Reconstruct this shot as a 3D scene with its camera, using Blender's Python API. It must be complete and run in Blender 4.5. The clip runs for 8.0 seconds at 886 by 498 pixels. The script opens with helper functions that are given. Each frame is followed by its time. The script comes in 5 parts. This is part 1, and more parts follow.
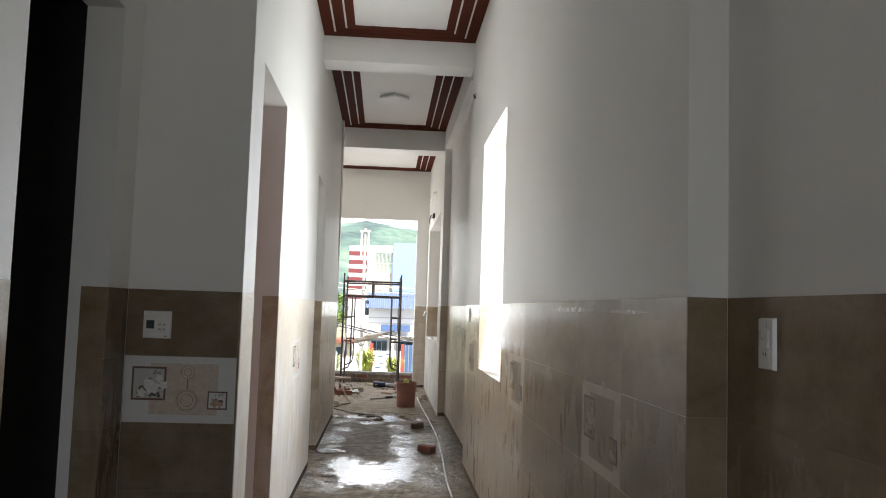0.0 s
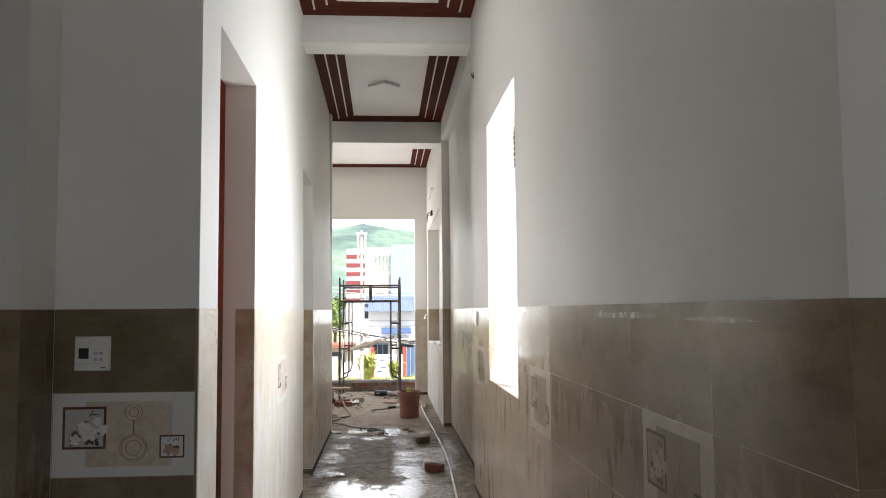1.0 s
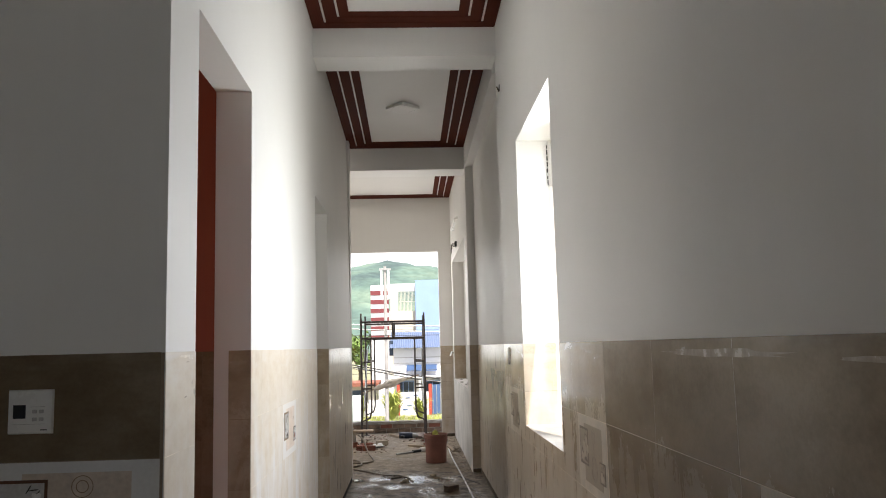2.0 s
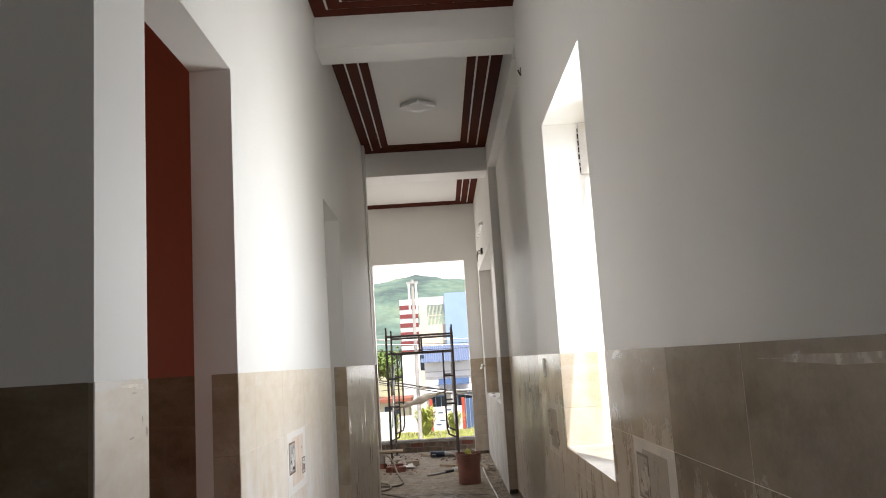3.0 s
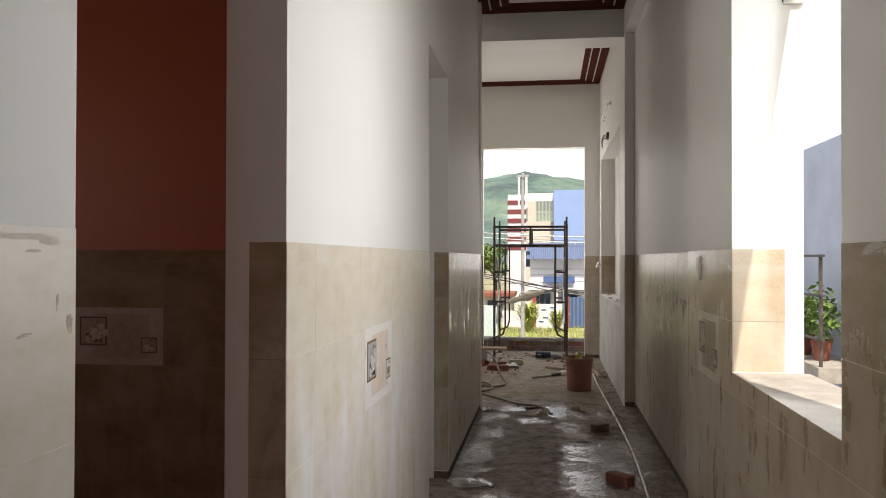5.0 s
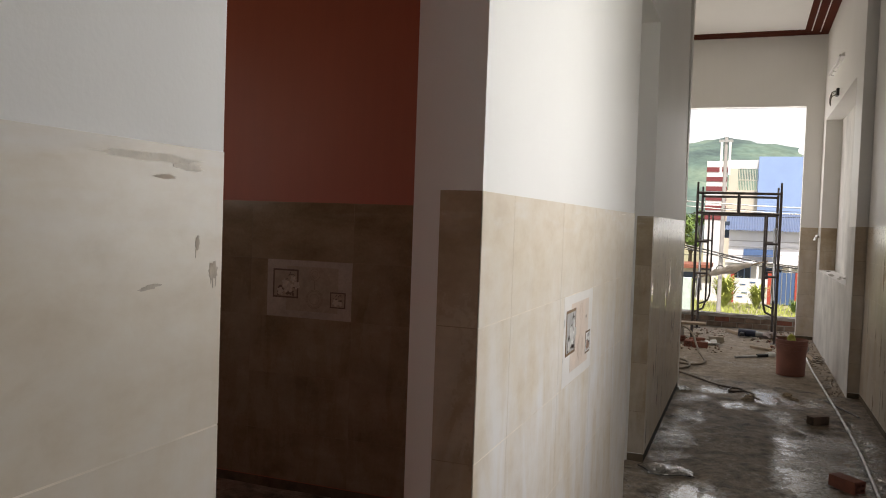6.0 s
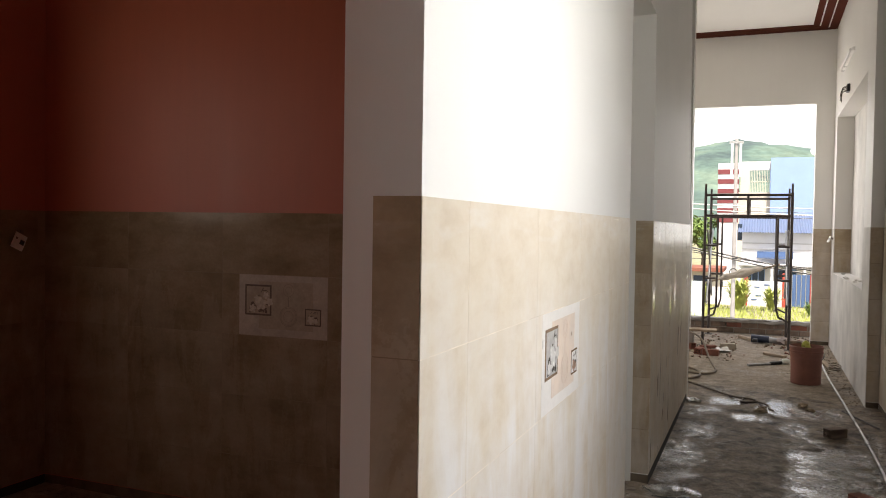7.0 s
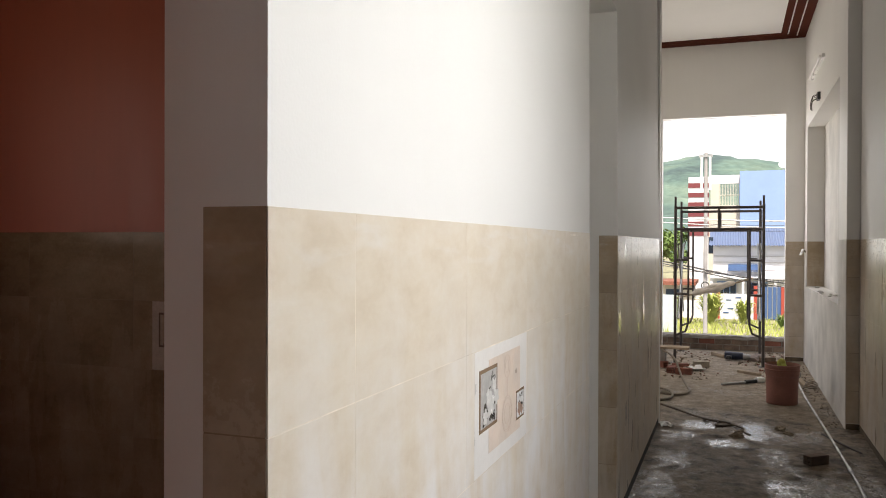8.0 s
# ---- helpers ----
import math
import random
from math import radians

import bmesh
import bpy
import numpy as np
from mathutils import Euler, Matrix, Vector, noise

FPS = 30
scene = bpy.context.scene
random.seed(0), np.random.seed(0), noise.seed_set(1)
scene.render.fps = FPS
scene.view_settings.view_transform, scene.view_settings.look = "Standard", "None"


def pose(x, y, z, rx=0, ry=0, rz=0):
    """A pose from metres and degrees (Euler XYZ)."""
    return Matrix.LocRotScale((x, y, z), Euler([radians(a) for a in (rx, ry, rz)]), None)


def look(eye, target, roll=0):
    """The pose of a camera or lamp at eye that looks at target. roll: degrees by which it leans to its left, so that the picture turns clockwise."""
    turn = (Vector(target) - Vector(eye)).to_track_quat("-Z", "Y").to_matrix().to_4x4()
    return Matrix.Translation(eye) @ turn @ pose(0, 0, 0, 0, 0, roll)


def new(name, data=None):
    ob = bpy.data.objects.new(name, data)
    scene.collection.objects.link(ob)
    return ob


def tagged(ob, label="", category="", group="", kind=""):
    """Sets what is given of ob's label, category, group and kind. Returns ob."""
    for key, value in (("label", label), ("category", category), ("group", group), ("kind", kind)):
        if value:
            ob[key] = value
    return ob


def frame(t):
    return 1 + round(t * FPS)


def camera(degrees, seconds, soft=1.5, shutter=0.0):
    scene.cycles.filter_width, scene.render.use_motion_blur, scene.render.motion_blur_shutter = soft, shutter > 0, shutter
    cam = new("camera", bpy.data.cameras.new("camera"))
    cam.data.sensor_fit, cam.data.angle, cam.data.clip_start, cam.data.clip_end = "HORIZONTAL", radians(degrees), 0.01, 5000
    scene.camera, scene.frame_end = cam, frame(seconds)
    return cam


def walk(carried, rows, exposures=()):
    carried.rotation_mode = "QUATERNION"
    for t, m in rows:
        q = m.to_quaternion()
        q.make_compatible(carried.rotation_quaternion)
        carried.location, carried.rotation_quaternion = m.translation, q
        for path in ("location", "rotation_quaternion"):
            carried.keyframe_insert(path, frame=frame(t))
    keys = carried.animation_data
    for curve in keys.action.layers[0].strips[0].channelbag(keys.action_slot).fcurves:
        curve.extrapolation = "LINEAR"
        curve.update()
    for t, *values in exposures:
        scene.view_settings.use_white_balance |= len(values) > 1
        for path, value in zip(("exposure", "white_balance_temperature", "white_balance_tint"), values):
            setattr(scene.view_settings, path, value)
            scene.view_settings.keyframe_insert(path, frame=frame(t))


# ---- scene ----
cam = camera(58.0, 8.0, soft=1.0)
PATH = [
    (0, (0.042, 0.135, 1.458), (0.178, 2.124, 1.610), 1.8),
    (0.5, (0.039, 0.496, 1.479), (0.185, 2.486, 1.608), 1.3),
    (1, (0.064, 0.88, 1.497), (0.206, 2.869, 1.649), -0.5),
    (1.5, (0.067, 1.212, 1.505), (0.181, 3.199, 1.706), -0.5),
    (3, (0.148, 2.095, 1.511), (0.163, 4.076, 1.787), -3.5),
    (3.5, (0.093, 2.377, 1.527), (0.081, 4.358, 1.800), -2.9),
    (3.9, (0.09, 2.558, 1.509), (0.047, 4.542, 1.758), -3.7),
    (4, (0.082, 2.63, 1.500), (0.032, 4.616, 1.729), -3.4),
    (4.2, (0.093, 2.751, 1.518), (0.008, 4.742, 1.691), -3.1),
    (5.3, (-0.008, 3.249, 1.455), (-0.365, 5.217, 1.447), 1.6),
    (5.5, (-0.046, 3.308, 1.454), (-0.486, 5.259, 1.427), 2.3),
    (6, (-0.08, 3.456, 1.445), (-0.791, 5.324, 1.372), 2.0),
    (6.5, (-0.026, 3.599, 1.449), (-0.85, 5.42, 1.376), 0.6),
    (7, (-0.045, 3.769, 1.454), (-0.785, 5.626, 1.400), 0.9),
    (7.5, (-0.086, 3.934, 1.463), (-0.699, 5.837, 1.427), 1.6),
    (8, (-0.057, 4.212, 1.462), (-0.738, 6.093, 1.450), 0.2),
]
EXPOSURES = [(0.0, 1.65, 6600, 10), (0.5, 1.9, 6650, 11), (1.5, 1.55, 6750, 12), (4.0, 1.07, 7000, 14), (5.5, 0.72, 7150, 14), (7.0, 1.3, 7150, 14), (8.0, 1.05, 7050, 14)]
walk(cam, [(t, look(eye, target, roll)) for t, eye, target, roll in PATH], EXPOSURES)

# ---- light ----
world = bpy.data.worlds.new("sky")
scene.world = world
world.use_nodes = True
wn = world.node_tree.nodes
sky = wn.new("ShaderNodeTexSky")
sky.sky_type = "NISHITA"
sky.sun_disc = False
SUN_DIR = Vector((-0.13, 0.48, -0.86)).normalized()
sky.sun_elevation = math.asin(-SUN_DIR.z)
sky.sun_rotation = math.atan2(-SUN_DIR.x, -SUN_DIR.y)
sky.air_density, sky.dust_density, sky.ozone_density = 1.0, 2.0, 1.0
wn["Background"].inputs["Strength"].default_value = 0.12
haze = wn.new("ShaderNodeMix")
haze.data_type = "RGBA"
haze.inputs[0].default_value, haze.inputs[7].default_value = 0.55, (7.2, 7.3, 7.5, 1)   # thin white high cloud
world.node_tree.links.new(sky.outputs[0], haze.inputs[6])
world.node_tree.links.new(haze.outputs[2], wn["Background"].inputs[0])
sun = new("sun", bpy.data.lights.new("sun", "SUN"))
sun.data.energy, sun.data.angle, sun.data.color = 3.9, radians(0.6), (1.0, 0.95, 0.87)
sun.matrix_world = Matrix.Translation((4, -6, 12)) @ SUN_DIR.to_track_quat("-Z", "Y").to_matrix().to_4x4()


def opening_light(name, at, rz, width, height, watts, colour, spread=180, up=0):
    """An area lamp set in an opening; it shines along local -Z, turned to the horizontal and tilted up by so many
    degrees.
    """
    ob = new(name, bpy.data.lights.new(name, "AREA"))
    ob.data.shape, ob.data.size, ob.data.size_y = "RECTANGLE", width, height
    ob.data.energy, ob.data.color, ob.data.spread = watts, colour, radians(spread)
    ob.matrix_world = pose(*at, 90 + up, 0, rz)
    return ob


opening_light("window_sky_light", (0.90, 5.98, 1.93), 82, 1.1, 1.5, 4.8, (0.84, 0.93, 1.0), 180, 3)
opening_light("window_reveal_light", (0.98, 6.05, 1.93), 138, 0.7, 1.5, 11.8, (0.88, 0.945, 1.0), 180, 4)
opening_light("hall_window_light", (-3.2, 13.2, 1.85), -90, 1.9, 1.8, 8, (1.0, 0.97, 0.93))
# added lamp that lifts the dark red room; no window of it is seen
opening_light("room_added_light", (-3.80, 5.45, 1.85), -90, 1.0, 1.2, 3.0, (1.0, 0.86, 0.74))
# added lamp brightening the recess through the second door; its opening is never seen
opening_light("back_room_added_light", (-3.80, 8.7, 1.85), -90, 1.3, 1.4, 3.5, (0.97, 0.98, 1.0))
opening_light("end_door_sky_light", (-0.18, 15.32, 2.2), 180, 1.45, 1.8, 10, (0.97, 0.985, 1.0))
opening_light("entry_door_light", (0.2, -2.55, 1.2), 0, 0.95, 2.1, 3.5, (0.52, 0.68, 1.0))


# ---- materials ----
def shader(name):
    m = bpy.data.materials.new(name)
    m.use_nodes = True
    nt = m.node_tree
    return m, nt, nt.nodes["Principled BSDF"]


def node(nt, kind, **sets):
    n = nt.nodes.new(kind)
    for k, v in sets.items():
        n.inputs[k].default_value = v
    return n


def coords(nt, scale=(1, 1, 1), object_space=False):
    """World-sized coordinates, stretched by scale."""
    if object_space:
        src = nt.nodes.new("ShaderNodeTexCoord").outputs["Object"]
    else:
        src = nt.nodes.new("ShaderNodeNewGeometry").outputs["Position"]
    mp = nt.nodes.new("ShaderNodeMapping")
    mp.inputs["Scale"].default_value = scale
    nt.links.new(src, mp.inputs["Vector"])
    return mp.outputs["Vector"]


def noise_of(nt, vec, scale, detail=4.0, rough=0.55, distort=0.0):
    n = node(nt, "ShaderNodeTexNoise", Scale=scale, Detail=detail, Roughness=rough, Distortion=distort)
    nt.links.new(vec, n.inputs["Vector"])
    return n.outputs["Fac"]


def ramp(nt, fac, stops):
    r = nt.nodes.new("ShaderNodeValToRGB")
    el = r.color_ramp.elements
    while len(el) < len(stops):
        el.new(0.5)
    for e, (p, c) in zip(el, stops):
        e.position, e.color = p, (*c, 1) if len(c) == 3 else c
    nt.links.new(fac, r.inputs["Fac"])
    return r.outputs["Color"]


def mix(nt, fac, a, b, blend="MIX"):
    n = nt.nodes.new("ShaderNodeMix")
    n.data_type, n.blend_type = "RGBA", blend
    for sock, v in ((n.inputs[0], fac), (n.inputs[6], a), (n.inputs[7], b)):
        if isinstance(v, (int, float)):
            sock.default_value = v
        elif isinstance(v, tuple):
            sock.default_value = (*v, 1)
        else:
            nt.links.new(v, sock)
    return n.outputs[2]


def bump(nt, bsdf, height, strength, distance):
    b = node(nt, "ShaderNodeBump", Strength=strength, Distance=distance)
    nt.links.new(height, b.inputs["Height"])
    nt.links.new(b.outputs["Normal"], bsdf.inputs["Normal"])


def grey(v):
    return (v, v, v)


def plain(name, col, rough=0.5, metal=0.0, vary=0.12, scale=8.0, relief=0.15, fine=90.0):
    """A surface with broad patches and fine grain round one colour."""
    m, nt, b = shader(name)
    v = coords(nt)
    lo = tuple(c * (1 - vary) for c in col)
    hi = tuple(min(1, c * (1 + vary)) for c in col)
    broad = noise_of(nt, v, scale, 5)
    grain = noise_of(nt, v, fine, 3)
    c = ramp(nt, broad, [(0.3, lo), (0.7, hi)])
    c = mix(nt, 0.25, c, ramp(nt, grain, [(0.3, grey(0.35)), (0.7, grey(0.65))]), "OVERLAY")
    nt.links.new(c, b.inputs["Base Color"])
    r = ramp(nt, broad, [(0.3, grey(max(0.03, rough - 0.08))), (0.7, grey(min(1, rough + 0.08)))])
    nt.links.new(r, b.inputs["Roughness"])
    b.inputs["Metallic"].default_value = metal
    if relief:
        bump(nt, b, grain, relief, 0.003)
    return m


def wall_paint(name, col, rough=0.5):
    """Rolled satin wall paint: faint roller streaks, slight unevenness of the plaster."""
    m, nt, b = shader(name)
    v = coords(nt)
    streak = noise_of(nt, coords(nt, (7, 7, 0.5)), 3.0, 4)
    broad = noise_of(nt, v, 0.9, 5)
    fine = noise_of(nt, v, 160.0, 3)
    c = ramp(nt, broad, [(0.25, tuple(x * 0.95 for x in col)), (0.75, tuple(min(1, x * 1.03) for x in col))])
    c = mix(nt, 0.12, c, ramp(nt, streak, [(0.3, grey(0.38)), (0.7, grey(0.62))]), "OVERLAY")
    nt.links.new(c, b.inputs["Base Color"])
    nt.links.new(ramp(nt, streak, [(0.3, grey(rough - 0.07)), (0.75, grey(rough + 0.1))]), b.inputs["Roughness"])
    b.inputs["Specular IOR Level"].default_value = 0.36
    h = mix(nt, 0.35, fine, broad)
    bump(nt, b, h, 0.10, 0.004)
    return m


def tile_glaze(name, film, lime=1.0, gloss=0.5, tone=0.78, polish=0.0, wiped=False):
    """Beige glazed wall tile, clouded, with a wiped film of lime and grout."""
    m, nt, b = shader(name)
    v = coords(nt)
    info = nt.nodes.new("ShaderNodeObjectInfo")
    shift = nt.nodes.new("ShaderNodeVectorMath")
    shift.operation = "SCALE"
    comb = nt.nodes.new("ShaderNodeCombineXYZ")
    for i in range(3):
        nt.links.new(info.outputs["Random"], comb.inputs[i])
    nt.links.new(comb.outputs[0], shift.inputs[0])
    shift.inputs["Scale"].default_value = 37.0
    add = nt.nodes.new("ShaderNodeVectorMath")
    add.operation = "ADD"
    nt.links.new(coords(nt, (0.55, 0.55, 1.0)), add.inputs[0])
    nt.links.new(shift.outputs[0], add.inputs[1])
    cloud = noise_of(nt, add.outputs[0], 6.0, 6, 0.62)
    fine = noise_of(nt, v, 75.0, 4, 0.6)
    k = tone + 0.3 * film
    c = ramp(nt, cloud, [(0.28, (0.27 * k, 0.188 * k, 0.108 * k)), (0.5, (0.39 * k, 0.290 * k, 0.180 * k)), (0.72, (0.50 * k, 0.395 * k, 0.272 * k))])
    c = mix(nt, 0.35, c, ramp(nt, fine, [(0.3, grey(0.40)), (0.7, grey(0.58))]), "OVERLAY")
    # lime haze runs down the lower courses and over the joints of courses
    streak = noise_of(nt, coords(nt, (2.4, 2.4, 0.75)), 3.0, 6, 0.6, 0.5)
    sep = nt.nodes.new("ShaderNodeSeparateXYZ")
    nt.links.new(v, sep.inputs[0])
    low = nt.nodes.new("ShaderNodeMapRange")
    low.inputs["From Min"].default_value, low.inputs["From Max"].default_value = 1.40, 0.95
    nt.links.new(sep.outputs["Z"], low.inputs["Value"])
    haze = ramp(nt, streak, [(0.36, grey(0.0)), (0.66, grey(1.0))])
    amount = mix(nt, 1.0, haze, low.outputs["Result"], "MULTIPLY")
    # a dry trowelled smear of grout just under the top edge
    smear = ramp(nt, noise_of(nt, coords(nt, (1.6, 1.6, 9.0)), 2.4, 4, 0.5, 0.3), [(0.54, grey(0.0)), (0.70, grey(0.5))])
    edge = nt.nodes.new("ShaderNodeMapRange")
    edge.inputs["From Min"].default_value, edge.inputs["From Max"].default_value = 1.36, 1.46
    nt.links.new(sep.outputs["Z"], edge.inputs["Value"])
    amount = mix(nt, 1.0, amount, mix(nt, 1.0, smear, edge.outputs["Result"], "MULTIPLY"), "LIGHTEN")
    dabs = noise_of(nt, add.outputs[0], 15.0, 6, 0.66, 0.25)
    filmed = mix(nt, 0.8 * film ** 1.6, c, ramp(nt, dabs, [(0.25, (0.685, 0.58, 0.45)), (0.5, (0.775, 0.69, 0.575)), (0.75, (0.83, 0.775, 0.69))]))
    c2 = mix(nt, mix(nt, 1.0, amount, grey((0.55 + 0.2 * film) * lime), "MULTIPLY"), filmed, (0.56 + 0.27 * film, 0.50 + 0.325 * film, 0.43 + 0.405 * film))
    nt.links.new(c2, b.inputs["Base Color"])
    runs = ramp(nt, noise_of(nt, coords(nt, (4.5, 4.5, 1.0)), 2.0, 5, 0.6, 0.4), [(0.42, grey(0.0)), (0.64, grey(1.0))])   # dried drips dull the glaze
    r = mix(nt, amount, ramp(nt, fine, [(0.3, grey(max(0.06, 0.15 + 0.17 * film - polish))), (0.7, grey(max(0.09, 0.20 + 0.19 * film - polish)))]), grey(0.36 + 0.16 * film))
    b.inputs["Specular IOR Level"].default_value = gloss
    r = mix(nt, mix(nt, 1.0, runs, low.outputs["Result"], "MULTIPLY"), r, grey(0.32 + 0.2 * film - 0.5 * polish))
    if wiped:       # wiped spots are mirror-bright
        spots = ramp(nt, noise_of(nt, coords(nt, (6.0, 6.0, 1.5)), 1.6, 5, 0.6, 0.3), [(0.60, grey(0.0)), (0.67, grey(1.0))])
        r = mix(nt, spots, r, grey(0.09))
    nt.links.new(r, b.inputs["Roughness"])
    wave = noise_of(nt, coords(nt, (5, 5, 0.6)), 3.0, 2) if wiped else noise_of(nt, add.outputs[0], 5.0, 2)
    bump(nt, b, mix(nt, 0.08, wave, fine), 0.06 if wiped else 0.12, 0.006)
    return m


def wet_concrete():
    """Bare screed, trodden, damp and muddy, with wet sheens."""
    m, nt, b = shader("wet_concrete")
    v = coords(nt)
    big = noise_of(nt, v, 1.7, 7, 0.6, 0.6)
    mid = noise_of(nt, v, 7.0, 6, 0.65, 0.3)
    fine = noise_of(nt, v, 70.0, 4, 0.7)
    dry = ramp(nt, mid, [(0.3, (0.21, 0.172, 0.132)), (0.7, (0.47, 0.395, 0.315))])
    damp = ramp(nt, mid, [(0.32, (0.068, 0.053, 0.039)), (0.68, (0.40, 0.325, 0.25))])
    sep = nt.nodes.new("ShaderNodeSeparateXYZ")
    nt.links.new(v, sep.inputs[0])
    low = nt.nodes.new("ShaderNodeMapRange")      # water gathers in the hollows
    low.inputs["From Min"].default_value, low.inputs["From Max"].default_value = 0.004, -0.007
    nt.links.new(sep.outputs["Z"], low.inputs["Value"])
    # the hall beyond the corridor has dried out, with a ragged edge
    hall = nt.nodes.new("ShaderNodeMapRange")
    hall.inputs["From Min"].default_value, hall.inputs["From Max"].default_value = 12.4, 10.6
    nt.links.new(sep.outputs["Y"], hall.inputs["Value"])
    soaked = mix(nt, 0.5, hall.outputs["Result"], ramp(nt, big, [(0.38, grey(1.0)), (0.62, grey(0.0))]))
    wet = ramp(nt, soaked, [(0.40, grey(0.0)), (0.62, grey(1.0))])
    crumb = noise_of(nt, v, 17.0, 7, 0.72, 0.5)
    pool = ramp(nt, mix(nt, 0.42, low.outputs["Result"], ramp(nt, crumb, [(0.32, grey(0.0)), (0.66, grey(1.0))])), [(0.60, grey(0.0)), (0.72, grey(1.0))])
    c = mix(nt, wet, dry, damp)
    c = mix(nt, 0.55, c, ramp(nt, crumb, [(0.3, grey(0.22)), (0.7, grey(0.74))]), "OVERLAY")
    c = mix(nt, 0.4, c, ramp(nt, fine, [(0.3, grey(0.3)), (0.7, grey(0.7))]), "OVERLAY")
    spots = ramp(nt, noise_of(nt, v, 42.0, 6, 0.74, 0.5), [(0.56, grey(0.0)), (0.66, grey(1.0))])
    c = mix(nt, mix(nt, 1.0, spots, grey(0.5), "MULTIPLY"), c, (0.36, 0.31, 0.25))
    speck = ramp(nt, noise_of(nt, v, 48.0, 6, 0.75, 0.4), [(0.44, grey(0.0)), (0.58, grey(1.0))])
    slurry = mix(nt, 1.0, ramp(nt, low.outputs["Result"], [(0.3, grey(0.0)), (0.75, grey(0.75))]), speck, "MULTIPLY")
    c = mix(nt, slurry, c, (0.47, 0.44, 0.40))      # dried cement slurry at the edge of the pools
    nt.links.new(c, b.inputs["Base Color"])
    r = mix(nt, wet, ramp(nt, mid, [(0.3, grey(0.6)), (0.7, grey(0.85))]), ramp(nt, fine, [(0.35, grey(0.42)), (0.6, grey(0.7))]))
    r = mix(nt, pool, r, ramp(nt, fine, [(0.35, grey(0.08)), (0.65, grey(0.26))]))
    nt.links.new(r, b.inputs["Roughness"])
    nt.links.new(mix(nt, pool, mix(nt, wet, grey(0.06), grey(0.10)), grey(0.5)), b.inputs["Specular IOR Level"])
    bump(nt, b, mix(nt, 0.35, noise_of(nt, v, 22.0, 6, 0.7, 0.4), fine), 0.9, 0.02)
    return m


WHITE = wall_paint("white_wall_paint", (0.83, 0.815, 0.79))
CEIL = wall_paint("white_ceiling_paint", (0.82, 0.80, 0.77), 0.6)
RED = wall_paint("red_brown_wall_paint", (0.45, 0.142, 0.094), 0.5)
PLASTER = plain("grey_white_plaster", (0.62, 0.60, 0.57), 0.7, vary=0.2, scale=2.5, relief=0.4)
# the second is a darker copy of the first: entry shade in its tone
TILE, TILE_DIM, TILE_CLEAN, TILE_DUSTY, TILE_SPLASHED, TILE_LIMED = tile_glaze("beige_tile", 0.0, 0.3, 0.18, 0.66), tile_glaze("dim_beige_tile", 0.0, 0.2, 0.12, 0.5), tile_glaze("wiped_beige_tile", 0.08, 0.25, 0.2, 0.66), tile_glaze("dusty_beige_tile", 0.25, 0.95, 0.36, 0.84), tile_glaze("splashed_beige_tile", 0.6, 0.8, 0.38, 0.84, 0.0, True), tile_glaze("limed_beige_tile", 1.0, 1.0, 0.4, 0.78)
FLOOR = wet_concrete()
BROWN = plain("red_brown_ceiling_paint", (0.095, 0.028, 0.018), 0.75, vary=0.08, scale=3, relief=0.05)
BROWN.node_tree.nodes["Principled BSDF"].inputs["Specular IOR Level"].default_value = 0.02
GROUT = plain("pale_grout", (0.80, 0.72, 0.62), 0.8, vary=0.25, scale=5, relief=0.1)
GROUT_DARK = plain("brown_grout", (0.27, 0.205, 0.14), 0.8, vary=0.2, scale=5, relief=0.1)
MUD = plain("muddy_mortar", (0.13, 0.098, 0.065), 0.9, vary=0.4, scale=12, relief=0.5)
GAP = plain("dark_mortar_gap", (0.03, 0.027, 0.024), 0.9)
WATER, wnt, wb = shader("puddle_water")
wb.inputs["Base Color"].default_value = (0.75, 0.70, 0.62, 1)
wb.inputs["Roughness"].default_value, wb.inputs["IOR"].default_value, wb.inputs["Transmission Weight"].default_value = 0.03, 1.33, 1.0
bump(wnt, wb, noise_of(wnt, coords(wnt, (1.0, 0.7, 1.0)), 45.0, 5, 0.7), 0.5, 0.0035)
CEMENT = plain("raw_cement", (0.30, 0.28, 0.25), 0.85, vary=0.25, relief=0.6)


# ---- mesh helpers ----
def box(bm, x0, x1, y0, y1, z0, z1):
    r = bmesh.ops.create_cube(bm, size=1.0)
    bmesh.ops.scale(bm, vec=(x1 - x0, y1 - y0, z1 - z0), verts=r["verts"])
    bmesh.ops.translate(bm, vec=((x0 + x1) / 2, (y0 + y1) / 2, (z0 + z1) / 2), verts=r["verts"])
    return r["verts"]


def rod(bm, a, b, r, seg=10, r2=None):
    a, b = Vector(a), Vector(b)
    m = Matrix.Translation((a + b) / 2) @ (b - a).to_track_quat("Z", "Y").to_matrix().to_4x4()
    return bmesh.ops.create_cone(bm, cap_ends=True, segments=seg, radius1=r, radius2=r if r2 is None else r2, depth=(b - a).length, matrix=m)["verts"]


def finish(name, bm, material, smooth=False, bevel=0.0):
    if bevel:
        bmesh.ops.bevel(bm, geom=[e for e in bm.edges if len(e.link_faces) == 2 and e.calc_face_angle(0) > 0.6], offset=bevel, segments=2, affect="EDGES", profile=0.6)
    me = bpy.data.meshes.new(name)
    bm.to_mesh(me)
    bm.free()
    me.materials.append(material)
    if smooth:
        for p in me.polygons:
            p.use_smooth = True
        me.set_sharp_from_angle(angle=radians(35))
    return me


